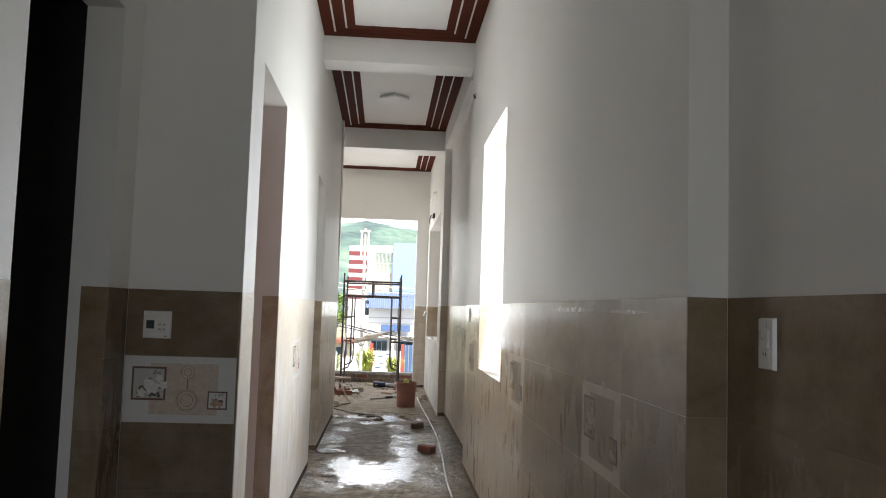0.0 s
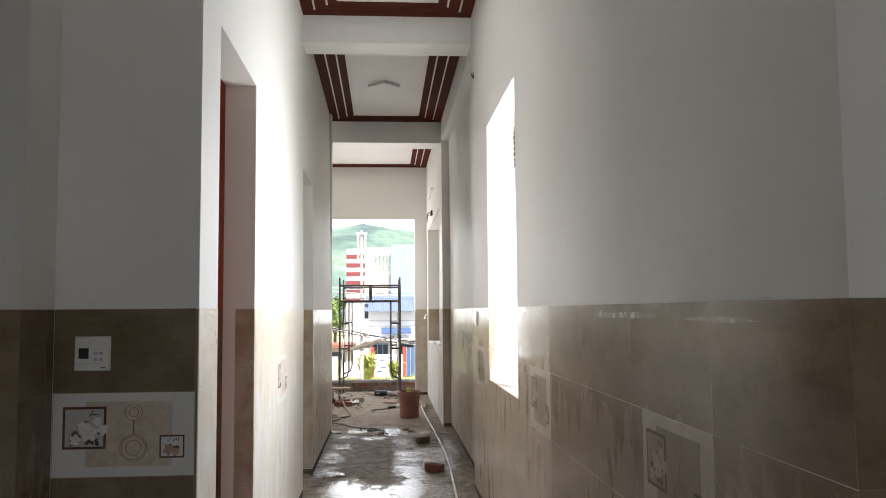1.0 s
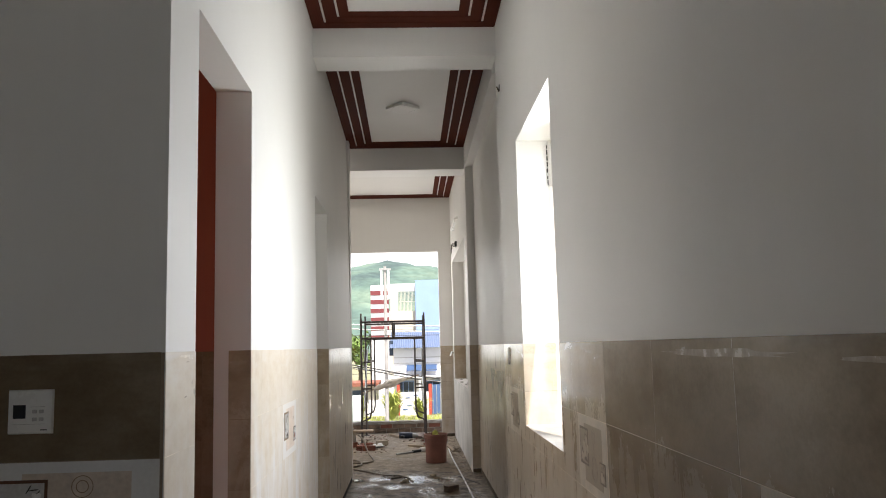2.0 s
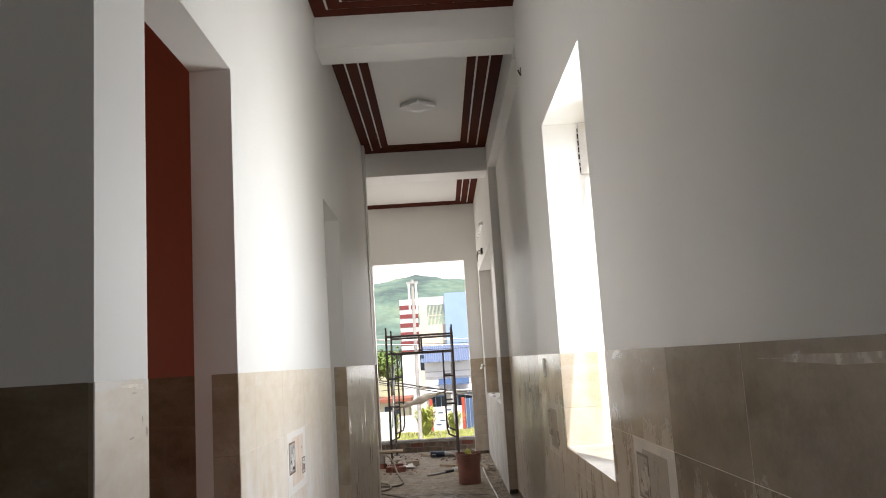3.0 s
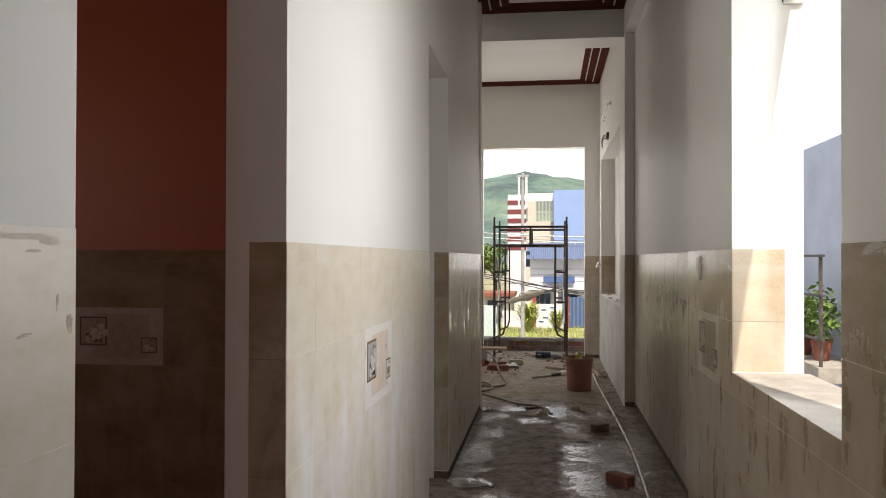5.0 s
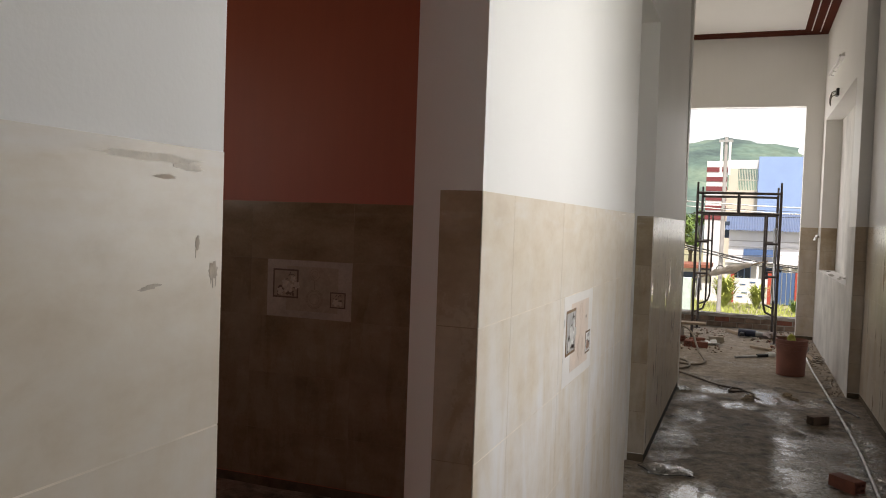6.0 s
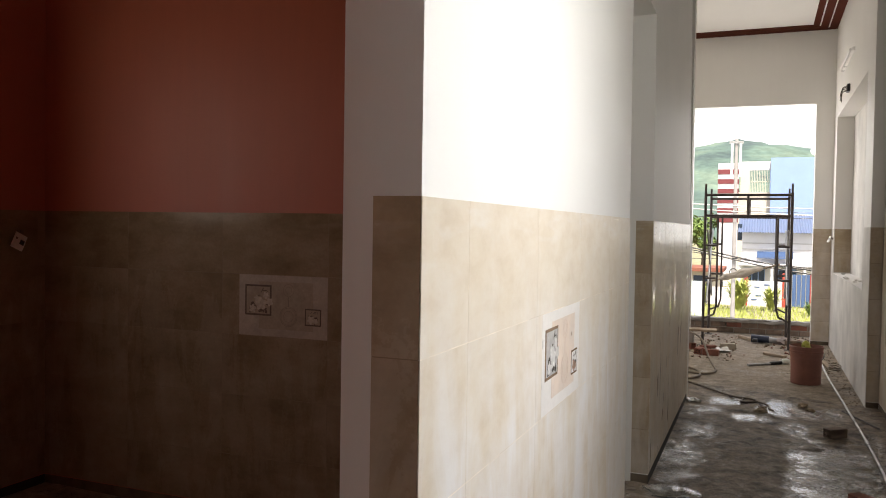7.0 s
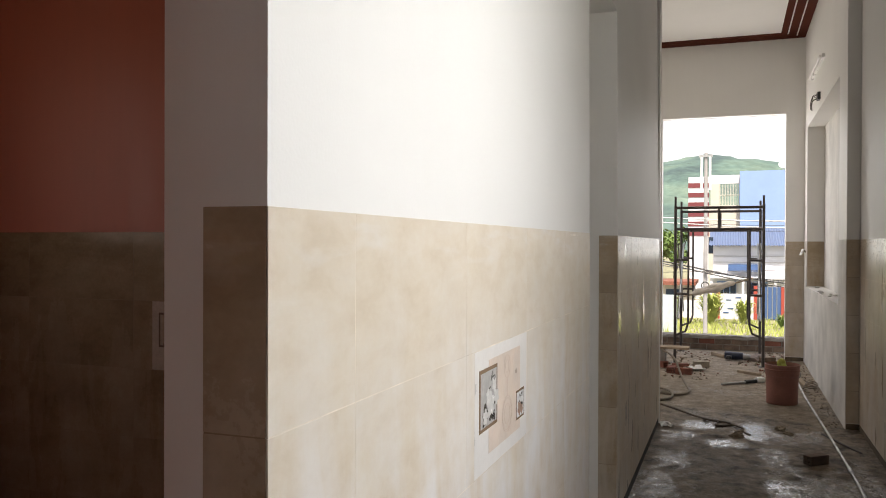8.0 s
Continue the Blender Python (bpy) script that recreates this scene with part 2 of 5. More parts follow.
def part(name, bm, material, parent, label="", smooth=False, bevel=0.0):
    ob = new(name, finish(name, bm, material, smooth, bevel))
    ob.parent = parent
    if label:
        ob["label"] = label
    return ob


def thing(name, label, category, at=(0, 0, 0), rz=0, group="", kind=""):
    ob = new(name)
    ob.matrix_world = pose(*at, 0, 0, rz)
    return tagged(ob, label, category, group, kind)


def structure(name, boxes, material, label, category="wall"):
    bm = bmesh.new()
    for b in boxes:
        box(bm, *b)
    ob = new(name, finish(name, bm, material))
    return tagged(ob, label, category, kind="structure")


def twist(me):
    """The left wall leans outwards a little towards its far top, and the ceiling with it."""
    for v in me.vertices:
        if v.co.y > 5.1 and -1.0 < v.co.x < 0.79 and v.co.y < 11.8:
            up = max(0.0, (v.co.z - 1.52) / 2.48)
            v.co.x -= 0.035 * min(1.0, up) * (v.co.y - 5.1) / 6.3 * min(1.0, (0.795 - v.co.x) / 1.41)


# ---- the plan ----
LX, RX = -0.617, 0.795          # corridor faces
T = 0.002                        # tiles stand this far proud of the paint
CZ, CZ3 = 4.0, 4.08              # ceilings
TOP = 1.511                      # top of the tiles
D1A, D1B, D1Z = 4.188, 5.099, 2.69
WT = 0.161                       # thickness of the corridor wall
D2A, D2B, D2Z = 7.566, 8.44, 2.68
LEND = 10.95
WA, WB, WZ0, WZ1 = 5.336, 6.585, 1.0, 2.825
OUT = 1.08

# pools of rain water: centre, half axes, depth
DIPS = ((-0.06, 7.38, 0.36, 0.50, 1.0), (-0.30, 7.75, 0.18, 0.40, 0.9), (0.22, 7.75, 0.18, 0.55, 0.9), (0.30, 8.55, 0.17, 0.60, 0.75), (0.33, 9.35, 0.20, 0.50, 0.8), (0.52, 8.95, 0.20, 0.75, 0.72),
        (0.10, 10.93, 0.13, 0.30, 1.0), (-0.28, 11.06, 0.14, 0.14, 0.75), (-0.10, 10.48, 0.14, 0.15, 0.7), (0.36, 10.82, 0.20, 0.18, 0.66), (-0.44, 10.66, 0.12, 0.2, 0.46), (-0.52, 8.95, 0.12, 0.60, 0.42),
        (0.46, 7.30, 0.20, 0.60, 0.52), (-0.45, 6.95, 0.16, 0.40, 0.5), (0.22, 10.2, 0.10, 0.30, 0.55), (0.72, 9.6, 0.07, 0.60, 0.5), (-0.42, 9.9, 0.12, 0.25, 0.36))
ISLES = ((-0.40, 7.18, 0.10, 0.13), (0.08, 8.16, 0.14, 0.20), (0.30, 9.68, 0.06, 0.08), (-0.02, 11.2, 0.05, 0.05), (-0.10, 9.3, 0.20, 1.0))


def floor_height(x, y):
    fine = 0.0045 * noise.noise((x * 5, y * 5, 3)) + 0.0050 * noise.noise((x * 13, y * 13, 7)) + 0.0050 * noise.noise((x * 29, y * 29, 2))
    w = 0.0
    for px, py, rx, ry, deep in DIPS:
        d = ((x - px) / rx) ** 2 + ((y - py) / ry) ** 2
        if d < 5:
            w = max(w, deep * math.exp(-0.6 * d * d * (1 + 1.3 * noise.noise((x * 9, y * 6, 9)))))
    for px, py, rx, ry in ISLES:
        d = ((x - px) / rx) ** 2 + ((y - py) / ry) ** 2
        if d < 4:
            w *= 1 - 0.9 * math.exp(-d * d)
    return 0.002 + 0.004 * noise.noise((x * 1.3, y * 1.3, 0)) + fine - 0.0175 * w


def spread_lines(*runs):
    """Grid lines: (start, end, count) runs one after another."""
    out = []
    for a, b, n in runs:
        out += [a + (b - a) * k / n for k in range(n)]
    return out + [runs[-1][1]]


xs = spread_lines((-3.8, -0.9, 14), (-0.9, 0.9, 130), (0.9, 1.1, 3))
ys = spread_lines((-2.75, 5.5, 40), (5.5, 12.0, 430), (12.0, 16.15, 90))
me = bpy.data.meshes.new("floor")
me.from_pydata([(x, y, floor_height(x, y)) for y in ys for x in xs], [],
               [(j * len(xs) + i, j * len(xs) + i + 1, (j + 1) * len(xs) + i + 1, (j + 1) * len(xs) + i) for j in range(len(ys) - 1) for i in range(len(xs) - 1)])
me.materials.append(FLOOR)
for poly in me.polygons:
    poly.use_smooth = True
floor = tagged(new("floor", me), "bare wet concrete floor, muddy and stained", "floor", kind="structure")
bm = bmesh.new()
bmesh.ops.create_grid(bm, x_segments=1, y_segments=1, size=0.5)
for v in bm.verts:
    v.co = (v.co.x * 1.36 + 0.085, v.co.y * 5.6 + 8.55, -0.0095)
tagged(new("puddle_water", finish("puddle_water", bm, WATER)), "shallow rain puddles lying on the concrete floor", "water", kind="structure")
structure("floor_slab", [(-3.9, 1.2, -2.9, 16.3, -0.3, -0.03)], CEMENT, "raw concrete floor slab", "floor")

p = LX - T
wall_left = structure("wall_left", [
    (p - WT, p, 3.865 + T, D1A, -0.03, CZ), (p - WT, p, D1A, D1B + T, D1Z, CZ), (p - WT, p, D1B + T, D2A, -0.03, CZ),
    (p - WT, p, D2A, D2B + T, D2Z, CZ), (p - WT, p, D2B + T, LEND, -0.03, CZ)], WHITE,
    "white painted corridor wall over beige tiles, two door openings")
bm = bmesh.new()
bm.from_mesh(wall_left.data)
for cuts, axis in ((6, 2), (4, 1)):
    bmesh.ops.subdivide_edges(bm, edges=[g for g in bm.edges if abs(g.verts[0].co[axis] - g.verts[1].co[axis]) > 0.6], cuts=cuts, use_grid_fill=True)
bm.to_mesh(wall_left.data)
bm.free()
wall_left.data.materials.append(RED)
for f in wall_left.data.polygons:
    if f.normal.x < -0.9 and 4.0 < f.center.y < 7.1:
        f.material_index = 1     # its back is the red room's wall
twist(wall_left.data)
wall_face = structure("wall_cross", [(-1.13 - T, p - WT, 3.865 + T, 3.985, -0.03, CZ)], WHITE, "white painted short wall over beige tiles")
q = -1.13 - T
wall_entry_left = structure("wall_entry_left", [
    (q - 0.16, q, -2.5, 2.72, -0.03, CZ), (q - 0.16, q, 2.72, 3.6 + T, 2.72, CZ), (q - 0.16, q, 3.6 + T, 3.985, -0.03, CZ)], WHITE,
    "white painted entry wall over beige tiles with a dark door opening")
e = 0.90 + T
wall_entry_right = structure("wall_entry_right", [(e, OUT, -2.5, 2.1 + T, -0.03, CZ)], WHITE, "white painted entry wall over beige tiles")
r = RX + T
wall_right = structure("wall_right", [
    (r, OUT, 2.1 + T, WA, -0.03, CZ), (r, OUT, WA, WB + T, -0.03, WZ0 - T), (r, OUT, WA, WB + T, WZ1, CZ), (r, OUT, WB + T, 7.63, -0.03, CZ)], WHITE,
    "white painted corridor wall over beige tiles with an unglazed window opening")
wall_recess = structure("wall_recess", [(0.89 + T, OUT, 7.63, 11.25, -0.03, CZ)], WHITE, "set-back white corridor wall over shiny beige tiles")
NA, NB, NZ0, NZ1 = 11.75, 14.85, 0.96, 2.9
wall_hall_right = structure("wall_hall_right", [
    (RX, 1.05, 11.25 + T, NA, -0.03, CZ3), (RX, 1.05, NA, NB, -0.03, NZ0), (RX, 1.05, NA, NB, NZ1, CZ3), (RX, 1.05, NB, 15.35, -0.03, CZ3)], WHITE,
    "white painted hall wall with a blind window niche")
structure("niche_back", [(0.985, 1.05, NA, NB, NZ0, NZ1)], PLASTER, "smooth white plastered back of the niche")
structure("plaster_dado", [(RX - 0.004, RX, 11.25, 15.2, 0.0, NZ0 - 0.003), (RX - 0.004, RX, 11.25, NA - 0.003, NZ0 - 0.003, TOP), (RX - 0.004, RX, NB + 0.003, 15.2, NZ0 - 0.003, TOP)], PLASTER,
    "bare grey-white plaster strip awaiting tiles, damp stained")
EA, EB, EZ = -0.936, 0.575, 3.13
wall_end = structure("wall_end", [(-3.3, EA, 15.2 + T, 15.35, -0.03, CZ3), (EA, EB, 15.2 + T, 15.35, EZ, CZ3), (EB, RX, 15.2 + T, 15.35, -0.03, CZ3)], WHITE,
    "white painted end wall with a tall open doorway to the balcony")
structure("wall_hall_left", [(-3.3, -3.15, LEND + 0.15, 12.2, -0.03, CZ3), (-3.3, -3.15, 14.2, 15.2, -0.03, CZ3), (-3.3, -3.15, 12.2, 14.2, -0.03, 0.9), (-3.3, -3.15, 12.2, 14.2, 2.8, CZ3)], WHITE, "white painted hall wall")
structure("wall_hall_near", [(-3.3, p - 0.0, LEND, LEND + 0.15, -0.03, CZ3)], WHITE, "white painted hall wall")
room_far = structure("wall_room_far", [(-3.87, p - WT, 7.05 + T, 7.17, -0.03, CZ)], RED, "red-brown painted room wall over beige tiles")
room_far.data.materials.append(WHITE)
for f in room_far.data.polygons:
    if f.normal.y > 0.9:
        f.material_index = 1     # white on the side of the back room
# the opening from y 4.9 to 6.0 is unseen, made up for the added lamp
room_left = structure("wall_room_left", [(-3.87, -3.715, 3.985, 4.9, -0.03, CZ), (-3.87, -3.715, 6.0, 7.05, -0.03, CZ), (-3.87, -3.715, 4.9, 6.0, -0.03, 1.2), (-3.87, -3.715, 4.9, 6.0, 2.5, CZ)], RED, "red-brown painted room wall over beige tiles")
structure("wall_room_near", [(-3.72, p - WT, 3.985, 4.0, -0.03, CZ)], RED, "red-brown painted room wall")
# near-black colour stands in for the darkness of the unlit stairwell
STAIR_DARK = plain("unlit_stairwell_dark", (0.035, 0.033, 0.03), 0.9, vary=0.3, scale=3)
structure("wall_stair_far", [(-3.87, -1.13 - T - 0.16, 3.865, 3.985, -0.03, CZ)], STAIR_DARK, "stairwell wall coloured near-black for its lack of light")
# opening out of view, put into this wall for the added lamp
structure("wall_back_room", [(-3.87, -3.72, 7.17, 8.05, -0.03, CZ), (-3.87, -3.72, 9.35, LEND, -0.03, CZ), (-3.87, -3.72, 8.05, 9.35, -0.03, 1.1), (-3.87, -3.72, 8.05, 9.35, 2.6, CZ)], WHITE, "white painted back room wall")
structure("wall_stair", [(-3.87, -3.72, -0.5, 3.865, -0.03, CZ), (-3.72, q - 0.16, -0.6, -0.5, -0.03, CZ)], STAIR_DARK, "stairwell wall coloured near-black for its lack of light")
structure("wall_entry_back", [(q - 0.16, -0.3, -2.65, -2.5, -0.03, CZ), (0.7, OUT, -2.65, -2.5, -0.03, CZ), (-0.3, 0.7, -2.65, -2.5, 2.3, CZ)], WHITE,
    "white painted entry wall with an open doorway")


# ---- ceilings ----
def band(bm, x0, x1, y0, y1, a, b, z, h):
    """A rectangular ring between the insets a and b, hanging h under z."""
    box(bm, x0 + a, x0 + b, y0 + a, y1 - a, z - h, z)
    box(bm, x1 - b, x1 - a, y0 + a, y1 - a, z - h, z)
    box(bm, x0 + b, x1 - b, y0 + a, y0 + b, z - h, z)
    box(bm, x0 + b, x1 - b, y1 - b, y1 - a, z - h, z)


def ceiling(name, boxes, bays, z):
    bm = bmesh.new()
    for b in boxes:
        box(bm, *b)
    for f in bm.faces:
        f.material_index = 0
    n0 = len(bm.faces)
    for bay in bays:
        for a, b in ((0.004, 0.100), (0.118, 0.208), (0.226, 0.300)):
            band(bm, *bay, a, b, z, 0.008)
    bm.faces.ensure_lookup_table()
    for f in bm.faces[n0:]:
        f.material_index = 1
    me = finish(name, bm, CEIL)
    me.materials.append(BROWN)
    if z == CZ:
        twist(me)
    return tagged(new(name, me), "white painted ceiling with red-brown stepped border bands", "ceiling", kind="structure")


ceiling("ceiling_corridor", [(-3.9, OUT + 0.1, -2.65, LEND + 0.4, CZ, CZ + 0.2)],
        [(p, r, 3.95, 7.53), (p, r, 7.85, 11.35)], CZ)
ceiling("ceiling_hall", [(-3.3, OUT, LEND + 0.4, 15.35, CZ3, CZ3 + 0.12)], [(-3.15, RX, 11.75, 15.2)], CZ3)
twist(structure("beam_corridor", [(p, r, 7.53, 7.85, 3.76, CZ)], WHITE, "white painted ceiling beam", "beam").data)
structure("beam_hall", [(p, RX, 11.35, 11.75, 3.71, CZ3), (RX, 0.89 + T, 7.85, 11.25, 3.72, CZ), (-3.15, p, 11.35, 11.75, 3.71, CZ3)], WHITE, "white painted ceiling beam", "beam")
structure("beam_entry", [(q, e, 3.6, 3.865, 3.76, CZ)], WHITE, "white painted ceiling beam", "beam")


# ---- more materials ----
STEEL = plain("dark_rusty_steel", (0.085, 0.07, 0.065), 0.55, 0.4, vary=0.5, scale=9, relief=0.3)
GALV = plain("galvanised_steel", (0.38, 0.38, 0.37), 0.45, 0.8, vary=0.2, scale=12)
BRICK = plain("red_clay_brick", (0.21, 0.075, 0.048), 0.85, vary=0.25, scale=14, relief=0.6)
BRICK_OLD = plain("mortar_smeared_brick", (0.185, 0.13, 0.096), 0.9, vary=0.45, scale=9, relief=0.7)
PLASTIC_WHITE = plain("white_plastic", (0.80, 0.79, 0.76), 0.3, vary=0.03, relief=0)
BLACK = plain("black_plastic", (0.015, 0.015, 0.016), 0.35, relief=0)
BUCKET = plain("dull_red_plastic", (0.25, 0.098, 0.07), 0.55, vary=0.22, scale=6, relief=0.15)
WOOD = plain("weathered_board", (0.33, 0.25, 0.17), 0.75, vary=0.3, scale=5, relief=0.4)
HOSE = plain("muddy_hose", (0.19, 0.15, 0.105), 0.6, vary=0.3)
CABLE = plain("muddy_cable", (0.10, 0.075, 0.05), 0.6, vary=0.3)
PVC = plain("white_conduit", (0.72, 0.72, 0.70), 0.3, vary=0.08)
CLOD = plain("tan_mortar_clod", (0.36, 0.29, 0.20), 0.85, vary=0.35, scale=25, relief=0.6)
CLOTH = plain("beige_tarpaulin", (0.72, 0.64, 0.54), 0.8, vary=0.2, scale=12, relief=0.5)
DEC_WHITE = plain("white_glaze", (0.70, 0.69, 0.67), 0.4, vary=0.03, relief=0.02)
DEC_BEIGE = plain("printed_beige", (0.62, 0.52, 0.43), 0.2, vary=0.12, scale=30, relief=0)
DEC_BROWN = plain("printed_brown", (0.14, 0.075, 0.045), 0.22, vary=0.1, relief=0)
DEC_RING = plain("printed_ring_brown", (0.27, 0.18, 0.115), 0.22, vary=0.1, relief=0)
DEC_DARK = plain("printed_dark_leaves", (0.10, 0.092, 0.08), 0.22, vary=0.5, scale=60, relief=0)
DEC_GREY = plain("printed_grey", (0.55, 0.53, 0.51), 0.2, vary=0.1, scale=40, relief=0)
DEC_PETAL = plain("printed_petal", (0.78, 0.76, 0.73), 0.2, vary=0.12, scale=70, relief=0)
DEC_ROSE = plain("printed_rose_petal", (0.50, 0.33, 0.25), 0.2, vary=0.25, scale=70, relief=0)
FILM_WHITE = plain("filmed_white_glaze", (0.62, 0.555, 0.475), 0.5, vary=0.15, scale=12, relief=0.02)
# darker copy of the filmed white: the red room's dimness in its colour
DIM_WHITE = plain("dim_white_glaze", (0.42, 0.35, 0.285), 0.5, vary=0.15, scale=12, relief=0.02)
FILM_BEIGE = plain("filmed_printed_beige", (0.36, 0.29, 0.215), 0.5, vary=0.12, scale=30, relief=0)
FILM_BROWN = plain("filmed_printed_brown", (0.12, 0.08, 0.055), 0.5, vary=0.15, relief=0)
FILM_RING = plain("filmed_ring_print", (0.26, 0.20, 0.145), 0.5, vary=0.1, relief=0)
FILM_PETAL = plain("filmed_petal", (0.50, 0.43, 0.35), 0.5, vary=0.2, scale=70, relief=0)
LIME_WHITE = plain("limed_white_glaze", (0.80, 0.765, 0.73), 0.35, vary=0.06, scale=9, relief=0.02)
LIME_BEIGE = plain("limed_printed_beige", (0.72, 0.60, 0.51), 0.35, vary=0.1, scale=14, relief=0)
LIME_RING = plain("limed_ring_print", (0.66, 0.52, 0.43), 0.35, vary=0.1, relief=0)
GRANITE = plain("dark_granite", (0.02, 0.02, 0.021), 0.2, vary=0.8, scale=60, relief=0)


# ---- fittings on the walls ----
def frame_of(rz, at):
    """A wall's frame: local x to the right along it, local -y out of it."""
    return pose(*at, 0, 0, rz)


def slab(bm, u0, u1, z0, z1, d0, d1, inset=0.0):
    """A plate on a wall from depth d0 to d1 out of it, its front smaller by inset."""
    vs = [bm.verts.new((u, -d, z)) for d, i in ((d0, 0.0), (d1, inset)) for u, z in ((u0 + i, z0 + i), (u1 - i, z0 + i), (u1 - i, z1 - i), (u0 + i, z1 - i))]
    for f in ((0, 1, 5, 4), (1, 2, 6, 5), (2, 3, 7, 6), (3, 0, 4, 7), (4, 5, 6, 7), (3, 2, 1, 0)):
        bm.faces.new([vs[k] for k in f])
    bmesh.ops.recalc_face_normals(bm, faces=bm.faces)


def disc(bm, u, z, r, d0, d1, seg=14, sq=1.0, turn=0.0):
    c = math.cos(turn), math.sin(turn)
    ring = []
    for d in (d0, d1):
        for k in range(seg):
            a = 2 * math.pi * k / seg
            x, y = r * math.cos(a), r * sq * math.sin(a)
            ring.append(bm.verts.new((u + x * c[0] - y * c[1], -d, z + x * c[1] + y * c[0])))
    bm.faces.new(ring[seg:])
    for k in range(seg):
        bm.faces.new((ring[k], ring[(k + 1) % seg], ring[seg + (k + 1) % seg], ring[seg + k]))
    bmesh.ops.recalc_face_normals(bm, faces=bm.faces)


def hoop(bm, u, z, r, w, d0, d1, seg=22):
    for k in range(seg):
        a, b = 2 * math.pi * k / seg, 2 * math.pi * (k + 1) / seg
        q4 = [(math.cos(a), math.sin(a), r), (math.cos(b), math.sin(b), r), (math.cos(b), math.sin(b), r - w), (math.cos(a), math.sin(a), r - w)]
        lo = [bm.verts.new((u + c * rr, -d0, z + s * rr)) for c, s, rr in q4]
        hi = [bm.verts.new((u + c * rr, -d1, z + s * rr)) for c, s, rr in q4]
        bm.faces.new(hi)
        for i, j in ((0, 1), (2, 3)):
            bm.faces.new((lo[i], lo[j], hi[j], hi[i]))
    bmesh.ops.recalc_face_normals(bm, faces=bm.faces)


def wall_plate(name, label, rz, at, w, h, style, tilt=0):
    """A switch, socket or panel plate; at is the middle of its back."""
    ob = tagged(new(name), label, "switch" if style != "panel" else "control panel")
    ob.matrix_world = frame_of(rz, at) @ pose(0, 0, 0, 0, tilt, 0)
    bm = bmesh.new()
    slab(bm, -w / 2, w / 2, -h / 2, h / 2, 0.0, 0.009, 0.003)
    part("plate", bm, PLASTIC_WHITE, ob)
    if style == "switch":
        for z in (0.021, 0.0):
            bm = bmesh.new()
            slab(bm, -0.016, 0.016, z - 0.0095, z + 0.0095, 0.009, 0.0125, 0.001)
            part("rocker", bm, PLASTIC_WHITE, ob)
        bm = bmesh.new()
        slab(bm, -0.016, 0.016, -0.035, -0.0115, 0.009, 0.011, 0.001)
        sock = part("socket", bm, PLASTIC_WHITE, ob)
        for u in (-0.006, 0.006):
            bm = bmesh.new()
            slab(bm, u - 0.0015, u + 0.0015, -0.027, -0.019, 0.011, 0.0114)
            part("slot", bm, BLACK, sock, "dark slot")
        bm = bmesh.new()
        slab(bm, 0.005, 0.0065, 0.036, 0.052, 0.009, 0.0095)
        part("label_bar", bm, DEC_GREY, ob, "small grey print")
    elif style == "panel":
        bm = bmesh.new()
        slab(bm, -0.047, -0.012, -0.018, 0.020, 0.009, 0.0096)
        part("display", bm, BLACK, ob, "black display window")
        for i in range(2):
            for j in range(2):
                bm = bmesh.new()
                slab(bm, 0.006 + 0.019 * i, 0.019 + 0.019 * i, -0.004 - 0.022 * j, 0.006 - 0.022 * j, 0.009, 0.0115, 0.001)
                part("button", bm, DEC_GREY, ob, "pale grey push button")
        for z in (-0.034, 0.014):
            bm = bmesh.new()
            slab(bm, -0.05 if z < 0 else 0.0, 0.042, z - 0.0006, z + 0.0006, 0.009, 0.0096)
            part("groove", bm, DEC_GREY, ob)
        bm = bmesh.new()
        slab(bm, 0.030, 0.048, -0.052, -0.049, 0.009, 0.0094)
        part("label_bar", bm, BLACK, ob, "tiny dark print")
    else:
        bm = bmesh.new()
        slab(bm, 0.0, 0.028, -0.014, 0.012, 0.009, 0.0096)
        part("socket", bm, BLACK, ob, "dark socket insert")
        bm = bmesh.new()
        slab(bm, -0.03, -0.02, 0.005, 0.015, 0.009, 0.0096)
        part("slot", bm, BLACK, ob)
    return ob


wall_plate("wall_switch", "white plastic switch and socket plate on beige tiles", -90, (0.90, 1.88, 1.405), 0.072, 0.116, "switch")
wall_plate("wall_switch", "white plastic switch plate on beige tiles", -90, (RX, 7.30, 1.425), 0.072, 0.122, "switch")
wall_plate("control_panel", "white square control panel with a black display", 0, (-0.992, 3.865, 1.351), 0.126, 0.124, "panel")
for rz, at, tilt, wall in ((90, (-3.69, 6.86, 1.345), 25, "red room wall"), (-90, (RX - 0.045, 14.95, 1.38), 0, "hall wall")):
    pl = wall_plate("loose_socket", "loose white socket plate hanging from wires on the " + wall, rz, at, 0.075, 0.085, "loose", tilt)
    if rz == -90:
        pl.matrix_world = frame_of(rz, at) @ pose(0, 0, 0, -22, 0, 14)
    for k in range(4):
        bm = bmesh.new()
        a = Vector((0.01 * k - 0.015, 0.0, 0.035))
        rod(bm, a, a + Vector((0.006 * math.sin(k * 2.1), 0.024 if rz == 90 else 0.055, (0.025 if rz == 90 else -0.03) + 0.004 * k)), 0.0022, 6)
        part("wire", bm, CABLE, pl, "dark wire end")

# ---- ceiling lamp, wall tube, loose wires ----
lamp = thing("ceiling_lamp", "square white surface-mounted ceiling light set diagonally", "ceiling light", (0.046, 9.62, CZ), 45)
bm = bmesh.new()
box(bm, -0.125, 0.125, -0.125, 0.125, -0.032, 0.0)
part("housing", bm, PLASTIC_WHITE, lamp, bevel=0.006)
bm = bmesh.new()
box(bm, -0.105, 0.105, -0.105, 0.105, -0.035, -0.0325)
